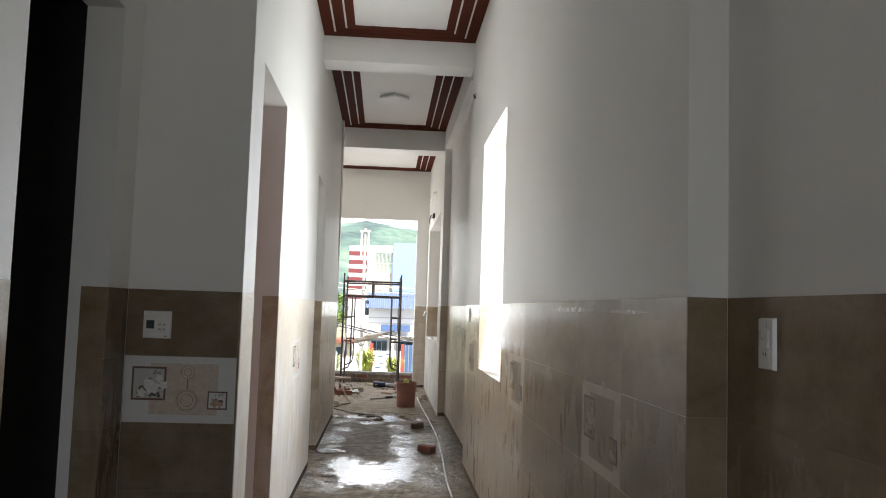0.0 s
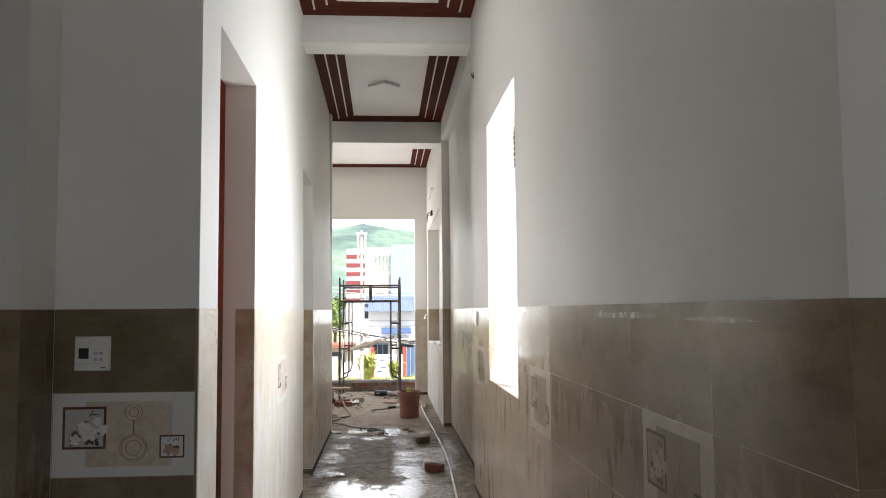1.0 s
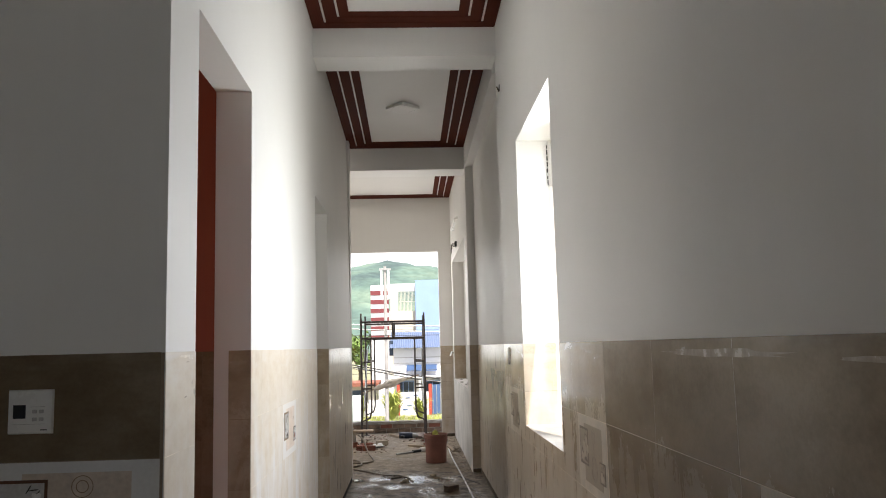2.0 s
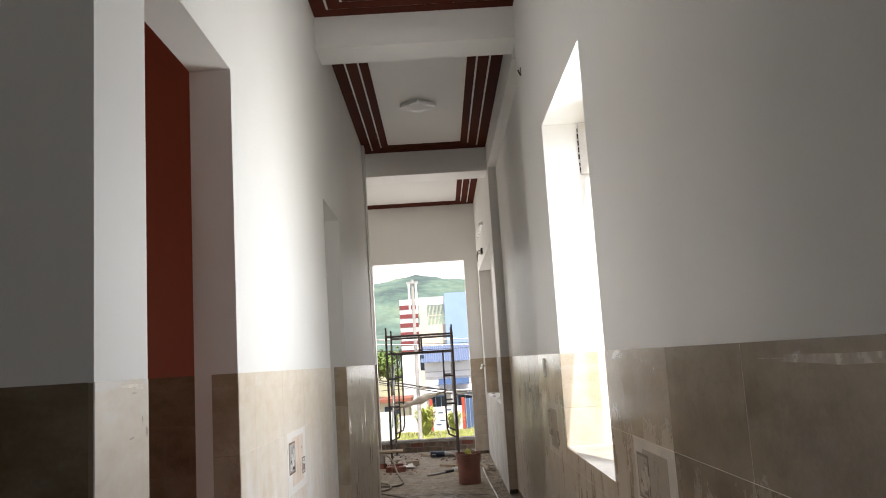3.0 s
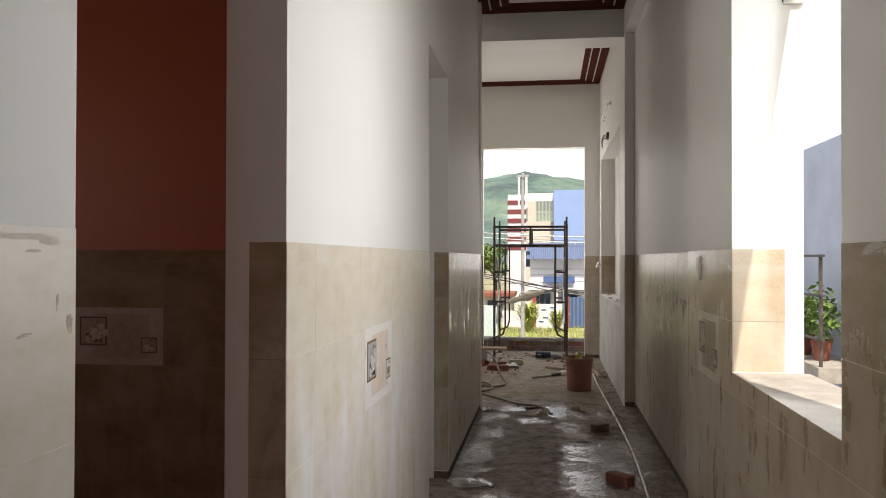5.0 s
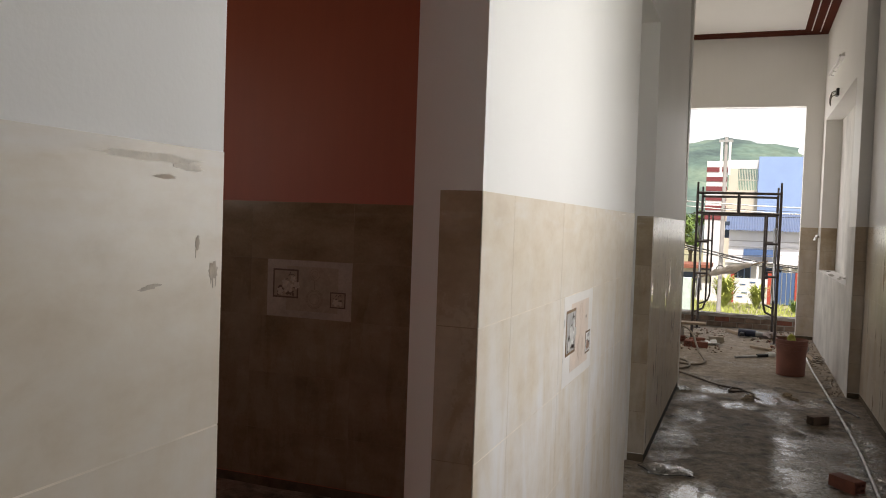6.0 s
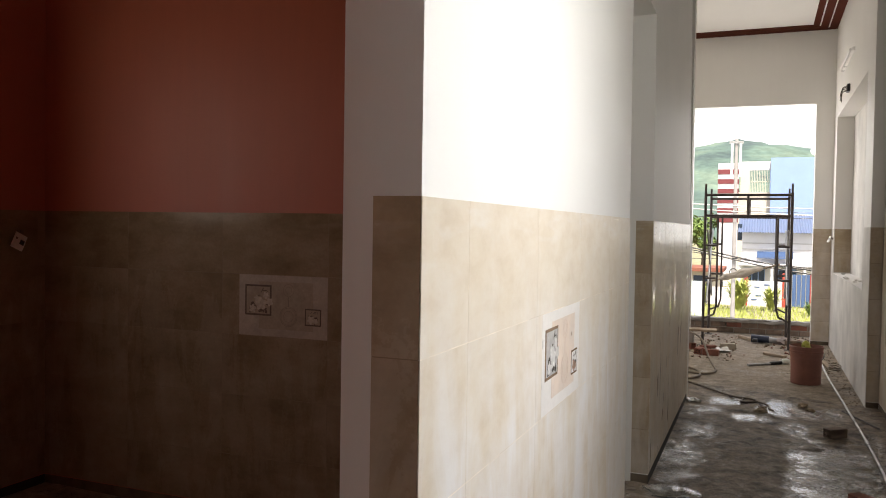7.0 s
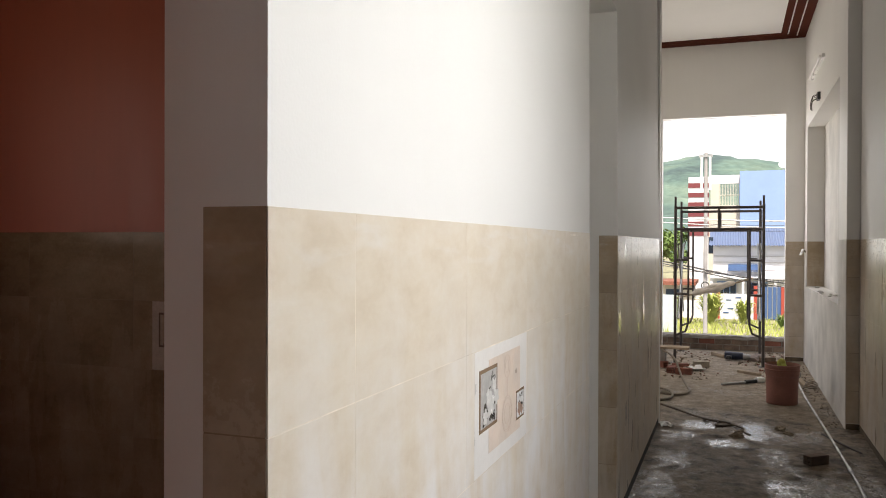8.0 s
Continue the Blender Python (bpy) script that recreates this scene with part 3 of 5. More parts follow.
part("diffuser", bm, CEIL, lamp, "matt white diffuser")
tube = thing("wall_tube_lamp", "slim white tube lamp mounted high on the hall wall", "wall lamp", (RX, 13.55, 3.35))
bm = bmesh.new()
box(bm, -0.028, 0.0, -0.6, 0.6, -0.02, 0.02)
part("batten", bm, PLASTIC_WHITE, tube, bevel=0.004)
bm = bmesh.new()
rod(bm, (-0.042, -0.57, -0.004), (-0.042, 0.57, -0.004), 0.013, 12)
part("tube", bm, DEC_WHITE, tube, "unlit white glass tube", smooth=True)
wires = thing("loose_wires", "bundle of loose electric wire ends sticking out of the wall", "wires", (RX, 13.4, 3.02))
bm = bmesh.new()
box(bm, -0.03, -0.0, -0.06, 0.06, -0.04, 0.04)
part("junction_box", bm, BLACK, wires, "dark green-black junction box", bevel=0.004)
random.seed(4)
for k in range(9):
    bm = bmesh.new()
    prev = Vector((-0.03, random.uniform(-0.05, 0.05), random.uniform(-0.03, 0.03)))
    d = Vector((-0.05, random.uniform(-0.02, 0.10), random.uniform(-0.03, 0.03)))
    for i in range(4):
        nxt = prev + d * 0.55
        rod(bm, prev, nxt, 0.003, 6)
        prev = nxt
        d = d + Vector((0.02, random.uniform(-0.03, 0.03), -0.025))
    part("wire", bm, (CABLE, PLASTIC_WHITE, BLACK)[k % 3], wires)
hole = thing("wall_hole", "small dark drilled hole with a wire stub high on the wall", "hole", (RX + T, 7.375, 3.446))
bm = bmesh.new()
rod(bm, (-0.003, 0, 0), (0.0, 0, 0), 0.028, 10)
part("recess", bm, BLACK, hole)
bm = bmesh.new()
rod(bm, (-0.02, 0, 0.01), (-0.002, 0, -0.03), 0.006, 6)
part("wire", bm, CABLE, hole)

rubble_bits = thing("sill_debris", "chips of plaster lying on the niche sill", "debris", (0.86, 12.9, NZ0))
random.seed(15)
for k in range(12):
    bm = bmesh.new()
    bmesh.ops.create_icosphere(bm, subdivisions=1, radius=random.uniform(0.012, 0.03))
    for v in bm.verts:
        v.co.z = v.co.z * 0.4
        v.co += Vector((random.uniform(-0.006, 0.006), random.uniform(-0.006, 0.006), 0.008))
    bmesh.ops.translate(bm, verts=bm.verts, vec=(random.uniform(-0.05, 0.1), random.uniform(-1.0, 1.7), 0))
    part("chip", bm, PLASTER, rubble_bits)

# ---- window opening fittings ----
structure("window_sill", [(RX + 0.002, OUT + 0.02, WA + 0.002, WB - 0.004, WZ0 - T + 0.0005, WZ0)], CEMENT, "rough cement window sill", "sill")
bm = bmesh.new()
box(bm, 1.0, 1.078, WB - 0.012, WB + 0.002, 2.52, WZ1 - 0.01)
lintel = tagged(new("plaster_patch", finish("plaster_patch", bm, PLASTER, bevel=0.003)), "rough unpainted plaster patch with ragged edges in the window reveal", "plaster", kind="structure")
random.seed(6)
for k in range(7):
    bm = bmesh.new()
    z = 2.53 + 0.04 * k
    box(bm, 0.993 + random.uniform(0, 0.004), 1.0, WB - 0.010, WB - 0.001, z, z + random.uniform(0.012, 0.034))
    part("chip", bm, GAP, lintel, "dark chipped edge")

# ---- scaffold in the end doorway ----
def pipe_path(bm, pts, r, seg=8):
    for a, b in zip(pts, pts[1:]):
        rod(bm, a, b, r, seg)
    for q3 in pts[1:-1]:
        bmesh.ops.create_icosphere(bm, subdivisions=1, radius=r * 1.02, matrix=Matrix.Translation(q3))


scaffold = thing("scaffold", "dark rusty tubular scaffold frame bay standing on the floor", "scaffold", (0, 0, 0))
for fy, mat in ((14.5, STEEL), (15.72, STEEL)):
    xa, xb, zt, z2 = -0.72, 0.295, 1.92, 1.66
    for x in (xa, xb):
        bm = bmesh.new()
        rod(bm, (x, fy, 0.0), (x, fy, zt + 0.03), 0.0175, 12)
        up = part("upright", bm, mat, scaffold, smooth=True)
        bm = bmesh.new()
        rod(bm, (x, fy, zt + 0.03), (x, fy, zt + 0.14), 0.014, 10)
        part("coupling_pin", bm, mat, up)
        bm = bmesh.new()
        box(bm, x - 0.05, x + 0.05, fy - 0.05, fy + 0.05, -0.006, 0.006)
        part("base_plate", bm, mat, up)
        s = 1 if x == xa else -1
        bm = bmesh.new()
        pipe_path(bm, [(x + s * 0.155, fy, z2), (x + s * 0.155, fy, 0.50), (x + s * 0.125, fy, 0.40), (x, fy, 0.345)], 0.0125)
        leg = part("inner_leg", bm, mat, scaffold, smooth=True)
        for z in (1.28, 0.86):
            bm = bmesh.new()
            rod(bm, (x, fy, z), (x + s * 0.155, fy, z), 0.0145, 8)
            part("rung", bm, mat, leg)
        for z in (1.48, 0.55):
            bm = bmesh.new()
            rod(bm, (x, fy + 0.02, z), (x, fy + 0.07, z), 0.008, 8)
            part("brace_pin", bm, mat, up)
    for z in (zt, z2):
        bm = bmesh.new()
        rod(bm, (xa, fy, z), (xb, fy, z), 0.017 if z == zt else 0.0155, 10)
        part("crossbar", bm, mat, scaffold, smooth=True)
    bm = bmesh.new()
    rod(bm, ((xa + xb) / 2, fy, z2), ((xa + xb) / 2, fy, zt), 0.016, 8)
    part("strut", bm, mat, scaffold)
for x in (-0.69, 0.265):
    for za, zb in ((1.48, 0.55), (0.55, 1.48)):
        bm = bmesh.new()
        rod(bm, (x, 14.55, za), (x, 15.77, zb), 0.011, 8)
        part("cross_brace", bm, GALV, scaffold, "thin grey cross brace")
pole = thing("wrapped_pole", "wooden pole wrapped in a crumpled beige tarpaulin across the scaffold", "tarpaulin", (0, 0, 0))
bm = bmesh.new()
rod(bm, (-0.80, 15.69, 0.72), (0.20, 15.66, 1.02), 0.012, 8)
part("pole", bm, WOOD, pole)
bm = bmesh.new()
bmesh.ops.create_uvsphere(bm, u_segments=26, v_segments=18, radius=1.0)
for v in bm.verts:
    c = v.co.copy()
    k = 0.30 * c.z
    rr = 1 + 0.35 * noise.noise((c.x * 2, c.y * 2, c.z * 6))
    fat = 0.042 + 0.022 * (0.5 + 0.5 * math.sin(c.z * 7 + 1))
    v.co = Vector((-0.30, 15.675, 0.875)) + Vector((1, -0.03, 0.30)).normalized() * k + Vector((-0.3 * c.x * fat, c.y * fat, c.x * fat)) * rr
part("tarpaulin", bm, CLOTH, pole, "crumpled beige cloth", smooth=True)

# ---- low brick parapet ----
parapet = structure("parapet", [(-3.3, 1.05, 15.96, 16.12, -0.05, 0.16)], CEMENT, "low balcony parapet of mortar-smeared bricks", "parapet")
random.seed(9)
bm = bmesh.new()
slab(bm, -0.102, 0.102, -0.034, 0.034, 0.0, 0.012, 0.004)
bmesh_brick = finish("brick", bm, BRICK_OLD)
bm = bmesh.new()
slab(bm, -0.102, 0.102, -0.034, 0.034, 0.0, 0.014, 0.004)
bmesh_red = finish("brick_red", bm, BRICK)
for row in range(2):
    for k in range(14):
        ob = new("brick", bmesh_red if (row == 1 and k % 4 == 0) else bmesh_brick)
        ob.parent = parapet
        ob.matrix_world = pose(-1.35 + 0.214 * k + 0.107 * row, 15.96, 0.045 + 0.078 * row + random.uniform(-0.003, 0.003), random.uniform(-2, 2), random.uniform(-1.5, 1.5), 0)
bm = bmesh.new()
box(bm, -3.2, 1.0, 15.93, 16.14, 0.16, 0.205)
bmesh.ops.subdivide_edges(bm, edges=bm.edges[:], cuts=1)
bmesh.ops.subdivide_edges(bm, edges=[e for e in bm.edges if abs(e.verts[0].co.x - e.verts[1].co.x) > 0.5], cuts=60)
for v in bm.verts:
    v.co += Vector((0, 0.02 * noise.noise((v.co.x * 9, v.co.z * 5, 1)), 0.014 * noise.noise((v.co.x * 11, v.co.y * 9, 4))))
part("mortar_cap", bm, CEMENT, parapet, "ragged pale mortar cap")
# ---- things on the floor ----
def lathe(bm, profile, seg=32):
    rings = []
    for r0, z in profile:
        rings.append([bm.verts.new((r0 * math.cos(2 * math.pi * k / seg), r0 * math.sin(2 * math.pi * k / seg), z)) for k in range(seg)])
    for a, b in zip(rings, rings[1:]):
        for k in range(seg):
            bm.faces.new((a[k], a[(k + 1) % seg], b[(k + 1) % seg], b[k]))
    bm.faces.new(list(reversed(rings[0])))
    bm.faces.new(rings[-1])
    bmesh.ops.recalc_face_normals(bm, faces=bm.faces)


bucket = thing("bucket", "dull red plastic builder's bucket, muddy, standing on the concrete", "bucket", (0.383, 12.22, floor_height(0.383, 12.22)), 170)
bm = bmesh.new()
lathe(bm, [(0.92 * r0, 0.99 * z0) for r0, z0 in ((0.142, 0.0), (0.147, 0.006), (0.152, 0.26), (0.158, 0.262), (0.160, 0.305), (0.166, 0.308), (0.168, 0.325), (0.163, 0.327), (0.163, 0.348), (0.168, 0.350), (0.168, 0.366), (0.160, 0.368), (0.156, 0.30), (0.146, 0.10))])
part("body", bm, BUCKET, bucket, smooth=True)
bm = bmesh.new()
pts = [Vector((0.158 * math.cos(a), 0.158 * math.sin(a), 0.297 - 0.125 * math.sin(a - math.pi))) for a in [math.pi + math.pi * k / 14 for k in range(15)]]
pipe_path(bm, pts, 0.004, 6)
part("handle", bm, GALV, bucket, "thin wire handle")
RAG = plain("yellow_green_plastic", (0.50, 0.52, 0.10), 0.5, vary=0.2, scale=30)
bm = bmesh.new()
bmesh.ops.create_icosphere(bm, subdivisions=3, radius=0.042)
for v in bm.verts:
    v.co *= 1 + 0.7 * noise.noise(v.co * 30)
    v.co.z = v.co.z * 1.2
rag = new("plastic_bag", finish("plastic_bag", bm, RAG, smooth=True))
rag.matrix_world = pose(0.388, 12.26, 0.357)
tagged(rag, "crumpled yellow-green plastic bag stuffed in the bucket", "bag")


def make_brick(at, rz, mat=None, label="red hollow clay brick lying on the wet floor", size=1.0):
    """A hollow brick: outer walls and webs, so that the four holes go through."""
    L, W, H = 0.178 * size, 0.082 * size, 0.073 * size
    bm = bmesh.new()
    t0 = 0.014 * size
    for z in (0, H / 2 - t0 / 2, H - t0):
        box(bm, -L / 2, L / 2, -W / 2, W / 2, z, z + t0)
    for y in (-W / 2, -t0 / 2, W / 2 - t0):
        for z0, z1 in ((t0, H / 2 - t0 / 2), (H / 2 + t0 / 2, H - t0)):
            box(bm, -L / 2, L / 2, y, y + t0, z0, z1)
    for v in bm.verts:
        v.co += Vector((0.004 * noise.noise(v.co * 40 + Vector(at)), 0.002 * noise.noise(v.co * 55), 0))
    me = finish("loose_brick", bm, mat or BRICK)
    ob = new("loose_brick", me)
    ob.matrix_world = pose(*at, 0, 0, rz)
    return tagged(ob, label, "brick", group="loose bricks")


def on_floor(x, y, up=0.0):
    return (x, y, floor_height(x, y) + up)


make_brick(on_floor(0.51, 8.50), -46)
make_brick(on_floor(0.475, 10.06), 40, BRICK_OLD, "muddy brown half of a hollow brick lying on the wet floor", 0.84)
make_brick(on_floor(-0.565, 13.62), -6)
make_brick(on_floor(-0.62, 13.95), 30, BRICK, "red hollow brick under a board")
make_brick(on_floor(-0.40, 14.25), 12, plain("cement_block", (0.42, 0.36, 0.28), 0.9, vary=0.2, relief=0.5), "pale cement-smeared brick lying on the floor")
make_brick(on_floor(-0.70, 13.72), 80, BRICK)
make_brick(on_floor(-0.86, 14.1), -40, BRICK)
make_brick(on_floor(0.36, 14.9), 20, BRICK_OLD, "broken muddy brick in the rubble")


def curve_thing(name, pts, r, mat, label, category):
    cu = bpy.data.curves.new(name, "CURVE")
    cu.dimensions, cu.bevel_depth, cu.bevel_resolution, cu.resolution_u = "3D", r, 3, 6
    sp = cu.splines.new("NURBS")
    sp.points.add(len(pts) - 1)
    for q4, c in zip(sp.points, pts):
        q4.co = (*c, 1)
    sp.use_endpoint_u, sp.order_u = True, 4
    cu.materials.append(mat)
    return tagged(new(name, cu), label, category)


def floor_line(pts, up):
    return [(x, y, floor_height(x, y) + up) for x, y in pts]


curve_thing("conduit_pipe", floor_line([(0.60, 13.4), (0.595, 12.8), (0.615, 12.0), (0.64, 11.0), (0.665, 10.0), (0.675, 9.2), (0.655, 8.4), (0.63, 7.7), (0.60, 7.0), (0.60, 6.4)], 0.018),
            0.009, PVC, "long white electrical conduit lying along the wall", "conduit")
curve_thing("cable", floor_line([(-0.80, 11.9), (-0.62, 11.72), (-0.50, 11.55), (-0.27, 11.25), (-0.12, 11.18), (-0.02, 11.12), (-0.10, 11.02), (-0.2, 11.05), (-0.16, 11.16)], 0.008),
            0.010, CABLE, "dark muddy cable snaking over the floor", "cable")
curve_thing("rope_end", floor_line([(-0.06, 11.1), (0.02, 11.06), (0.07, 10.98), (0.03, 10.88), (0.08, 10.84)], 0.010), 0.008, HOSE, "frayed muddy rope end in the puddle", "rope")
curve_thing("hose", [(-0.80, 13.7, 0.25), (-0.66, 13.5, 0.24), (-0.60, 13.3, 0.10)] + floor_line([(-0.52, 12.9), (-0.42, 12.45), (-0.52, 12.2), (-0.72, 12.25), (-0.86, 12.4), (-0.80, 12.6), (-0.64, 12.5), (-0.56, 12.1), (-0.62, 11.9), (-0.86, 11.85)], 0.016),
            0.0115, HOSE, "muddy brown hose looped over a board and the floor", "hose")
curve_thing("rebar_offcut", floor_line([(0.60, 11.0), (0.70, 10.72), (0.80, 10.46)], 0.008), 0.007, STEEL, "dark rusty steel bar lying by the wall foot", "steel bar")
curve_thing("wire_coil", [(0.69 + 0.06 * math.cos(0.7 * k) + 0.001 * k, 13.1 + 0.16 * math.sin(0.7 * k), 0.02 + 0.0022 * k) for k in range(24)], 0.004, CABLE, "loose coil of thin rusty binding wire beside the conduit", "wire")
for cx, cy, cr, cseed in ((-0.02, 10.72, 0.040, 1), (0.0, 10.9, 0.032, 2), (0.31, 11.05, 0.036, 3), (0.36, 10.95, 0.026, 4)):
    bm = bmesh.new()
    bmesh.ops.create_icosphere(bm, subdivisions=3, radius=cr)
    for v in bm.verts:
        v.co *= 1 + 0.6 * noise.noise(v.co * 45 + Vector((cseed, 0, 0)))
        v.co.x, v.co.z = v.co.x * 1.35, max(v.co.z, -0.012) * 0.7
    clod = new("mortar_clod", finish("mortar_clod", bm, CLOD))
    clod.matrix_world = pose(*on_floor(cx, cy, 0.006), 0, 0, 40 * cseed)
    tagged(clod, "crumbly tan clod of wet mortar in the puddle", "mortar", group="mortar clods")
bm = bmesh.new()
bmesh.ops.create_grid(bm, x_segments=8, y_segments=6, size=0.5)
for v in bm.verts:
    v.co = (v.co.x * 0.10, v.co.y * 0.16, 0.012 + 0.02 * noise.noise((v.co.x * 5, v.co.y * 5, 4)))
scrap = new("plastic_scrap", finish("plastic_scrap", bm, PLASTIC_WHITE))
scrap.modifiers.new("thick", "SOLIDIFY").thickness = 0.002
scrap.matrix_world = pose(*on_floor(-0.56, 10.92, 0.002), 0, 0, 20)
tagged(scrap, "crumpled white plastic scrap at the wall foot", "scrap")
bm = bmesh.new()
rod(bm, (0.666, 9.86, 0.018), (0.662, 9.98, 0.018), 0.0125, 12)
tagged(new("conduit_coupling", finish("conduit_coupling", bm, PVC, smooth=True)), "short white sleeve joining the conduit lengths", "coupling")
plank = thing("plank", "weathered board propped at knee height on bricks", "board", (-0.95, 14.15, 0.0), 0)
bm = bmesh.new()
box(bm, -0.55, 0.42, -0.10, 0.10, 0.225, 0.25)
part("board", bm, WOOD, plank, bevel=0.004)
for x in (-0.42, 0.05):
    bm = bmesh.new()
    box(bm, x - 0.1, x + 0.1, -0.08, 0.08, 0.0, 0.225)
    part("support_block", bm, CEMENT, plank, "pale cement block under the board", bevel=0.006)


def lying(name, label, category, mat, a, b, w, h, up=0.0):
    """A straight piece lying on the floor from a to b."""
    a3, b3 = Vector(on_floor(*a, up)), Vector(on_floor(*b, up))
    bm = bmesh.new()
    L = (b3 - a3).length
    box(bm, -L / 2, L / 2, -w / 2, w / 2, 0.002, h)
    ob = new(name, finish(name, bm, mat, bevel=min(w, h) * 0.15))
    ob.matrix_world = Matrix.Translation((a3 + b3) / 2) @ pose(0, 0, 0, 0, 0, math.degrees(math.atan2(b3.y - a3.y, b3.x - a3.x)))
    return tagged(ob, label, category)


chisel = thing("chisel_bar", "long steel chisel bar with a dark grip on the floor", "tool", on_floor(0.04, 13.17), 42)
bm = bmesh.new()
rod(bm, (-0.26, 0, 0.016), (0.05, 0, 0.016), 0.013, 10)
part("shaft", bm, GALV, chisel, "scratched steel shaft", smooth=True)
bm = bmesh.new()
rod(bm, (0.05, 0, 0.02), (0.20, 0, 0.02), 0.019, 12)
part("grip", bm, BLACK, chisel, smooth=True)
bm = bmesh.new()
rod(bm, (0.20, 0, 0.03), (0.29, 0, 0.03), 0.032, 14)
part("head", bm, PLASTIC_WHITE, chisel, "pale grey head", smooth=True)
lying("wood_offcut", "short pale wooden offcut on the floor", "board", WOOD, (0.02, 13.98), (0.24, 13.80), 0.06, 0.03)
lying("wood_offcut", "pale round stick beside the tool case", "stick", WOOD, (-0.30, 15.45), (-0.14, 15.12), 0.045, 0.045)
lying("wood_offcut", "splintered board end in the rubble", "board", WOOD, (0.60, 13.9), (0.67, 13.2), 0.05, 0.025)
drill = thing("power_tool", "dark blue and black power tool lying on the floor", "power tool", on_floor(0.02, 15.0), -8)
bm = bmesh.new()
rod(bm, (-0.16, 0, 0.055), (0.06, 0, 0.055), 0.052, 18, 0.045)
part("motor_housing", bm, plain("dark_blue_plastic", (0.012, 0.02, 0.045), 0.35, relief=0), drill, "dark blue housing", smooth=True)
bm = bmesh.new()
rod(bm, (0.06, 0, 0.05), (0.15, 0, 0.05), 0.042, 16, 0.028)
part("gear_head", bm, GALV, drill, "grey metal gear head", smooth=True)
bm = bmesh.new()
box(bm, -0.13, -0.07, -0.15, -0.04, 0.02, 0.065)
part("grip", bm, BLACK, drill, bevel=0.012)
bm = bmesh.new()
rod(bm, (0.15, 0, 0.05), (0.25, 0.02, 0.045), 0.009, 8)
part("bit", bm, GALV, drill)

# crumpled sheet and rubble
random.seed(21)
bm = bmesh.new()
bmesh.ops.create_grid(bm, x_segments=16, y_segments=12, size=0.5)
for v in bm.verts:
    x, y = v.co.x * 0.26, v.co.y * 0.22
    v.co = (x, y, 0.03 + 0.05 * noise.noise((x * 14, y * 14, 2)))
sheet = new("plastic_sheet", finish("plastic_sheet", bm, PLASTIC_WHITE))
mod = sheet.modifiers.new("thick", "SOLIDIFY")
mod.thickness = 0.002
sheet.matrix_world = pose(*on_floor(-0.50, 13.98), 0, 0, 25)
tagged(sheet, "crumpled white plastic sheet among the bricks", "plastic sheet")
CLEAR, cn, cb = shader("clear_plastic")
cb.inputs["Base Color"].default_value = (0.9, 0.9, 0.88, 1)
cb.inputs["Roughness"].default_value, cb.inputs["Transmission Weight"].default_value, cb.inputs["IOR"].default_value = 0.08, 0.95, 1.25
bump(cn, cb, noise_of(cn, coords(cn), 40.0, 4), 0.5, 0.01)
bm = bmesh.new()
bmesh.ops.create_grid(bm, x_segments=36, y_segments=22, size=0.5)
for v in bm.verts:
    x, y = v.co.x * 0.29, v.co.y * 0.20
    edge = max(0.0, 1 - (abs(v.co.x) * 2) ** 4) * max(0.0, 1 - (abs(v.co.y) * 2) ** 4)
    v.co = (x + 0.06 * noise.noise((x * 7, y * 7, 1)), y + 0.07 * noise.noise((x * 7, y * 7, 5)), 0.004 + edge * (0.022 + 0.02 * noise.noise((x * 16, y * 16, 8))))
bag = new("plastic_bag", finish("plastic_bag", bm, CLEAR, smooth=True))
bag.matrix_world = pose(*on_floor(-0.455, 8.32, 0.004), 0, 0, 6)
mod = bag.modifiers.new("thick", "SOLIDIFY")
mod.thickness = 0.0015
tagged(bag, "clear crumpled plastic bag lying on the wet floor", "bag")
GREYCLOTH = plain("grey_pink_rag", (0.30, 0.25, 0.23), 0.9, vary=0.3, scale=20)
bm = bmesh.new()
bmesh.ops.create_icosphere(bm, subdivisions=3, radius=0.12)
for v in bm.verts:
    v.co *= 1 + 0.5 * noise.noise(v.co * 14)
    v.co.z = max(v.co.z, -0.05) * 0.55
heap = new("rag_heap", finish("rag_heap", bm, GREYCLOTH, smooth=True))
heap.matrix_world = pose(*on_floor(0.26, 15.05, 0.025), 0, 0, 10)
tagged(heap, "small heap of grey rags and rubble", "rag")


def rubble(name, label, spots, mat, seed):
    random.seed(seed)
    verts, faces = [], []
    for x0, x1, y0, y1, n, smin, smax in spots:
        for _ in range(n):
            x, y, sz = random.uniform(x0, x1), random.uniform(y0, y1), random.uniform(smin, smax)
            z = floor_height(x, y)
            k = len(verts)
            rot = Euler((random.uniform(0, 6), random.uniform(0, 6), random.uniform(0, 6))).to_matrix()
            for c in ((1, 0, 0), (-1, 0, 0), (0, 1, 0), (0, -1, 0), (0, 0, 1), (0, 0, -1)):
                w = rot @ Vector(c) * sz * random.uniform(0.6, 1.2)
                verts.append((x + w.x, y + w.y, z + sz * 0.35 + w.z * 0.6))
            for f in ((0, 2, 4), (2, 1, 4), (1, 3, 4), (3, 0, 4), (2, 0, 5), (1, 2, 5), (3, 1, 5), (0, 3, 5)):
                faces.append([k + i for i in f])
    me = bpy.data.meshes.new(name)
    me.from_pydata(verts, [], faces)
    me.materials.append(mat)
    return tagged(new(name, me), label, "rubble", kind="stuff")


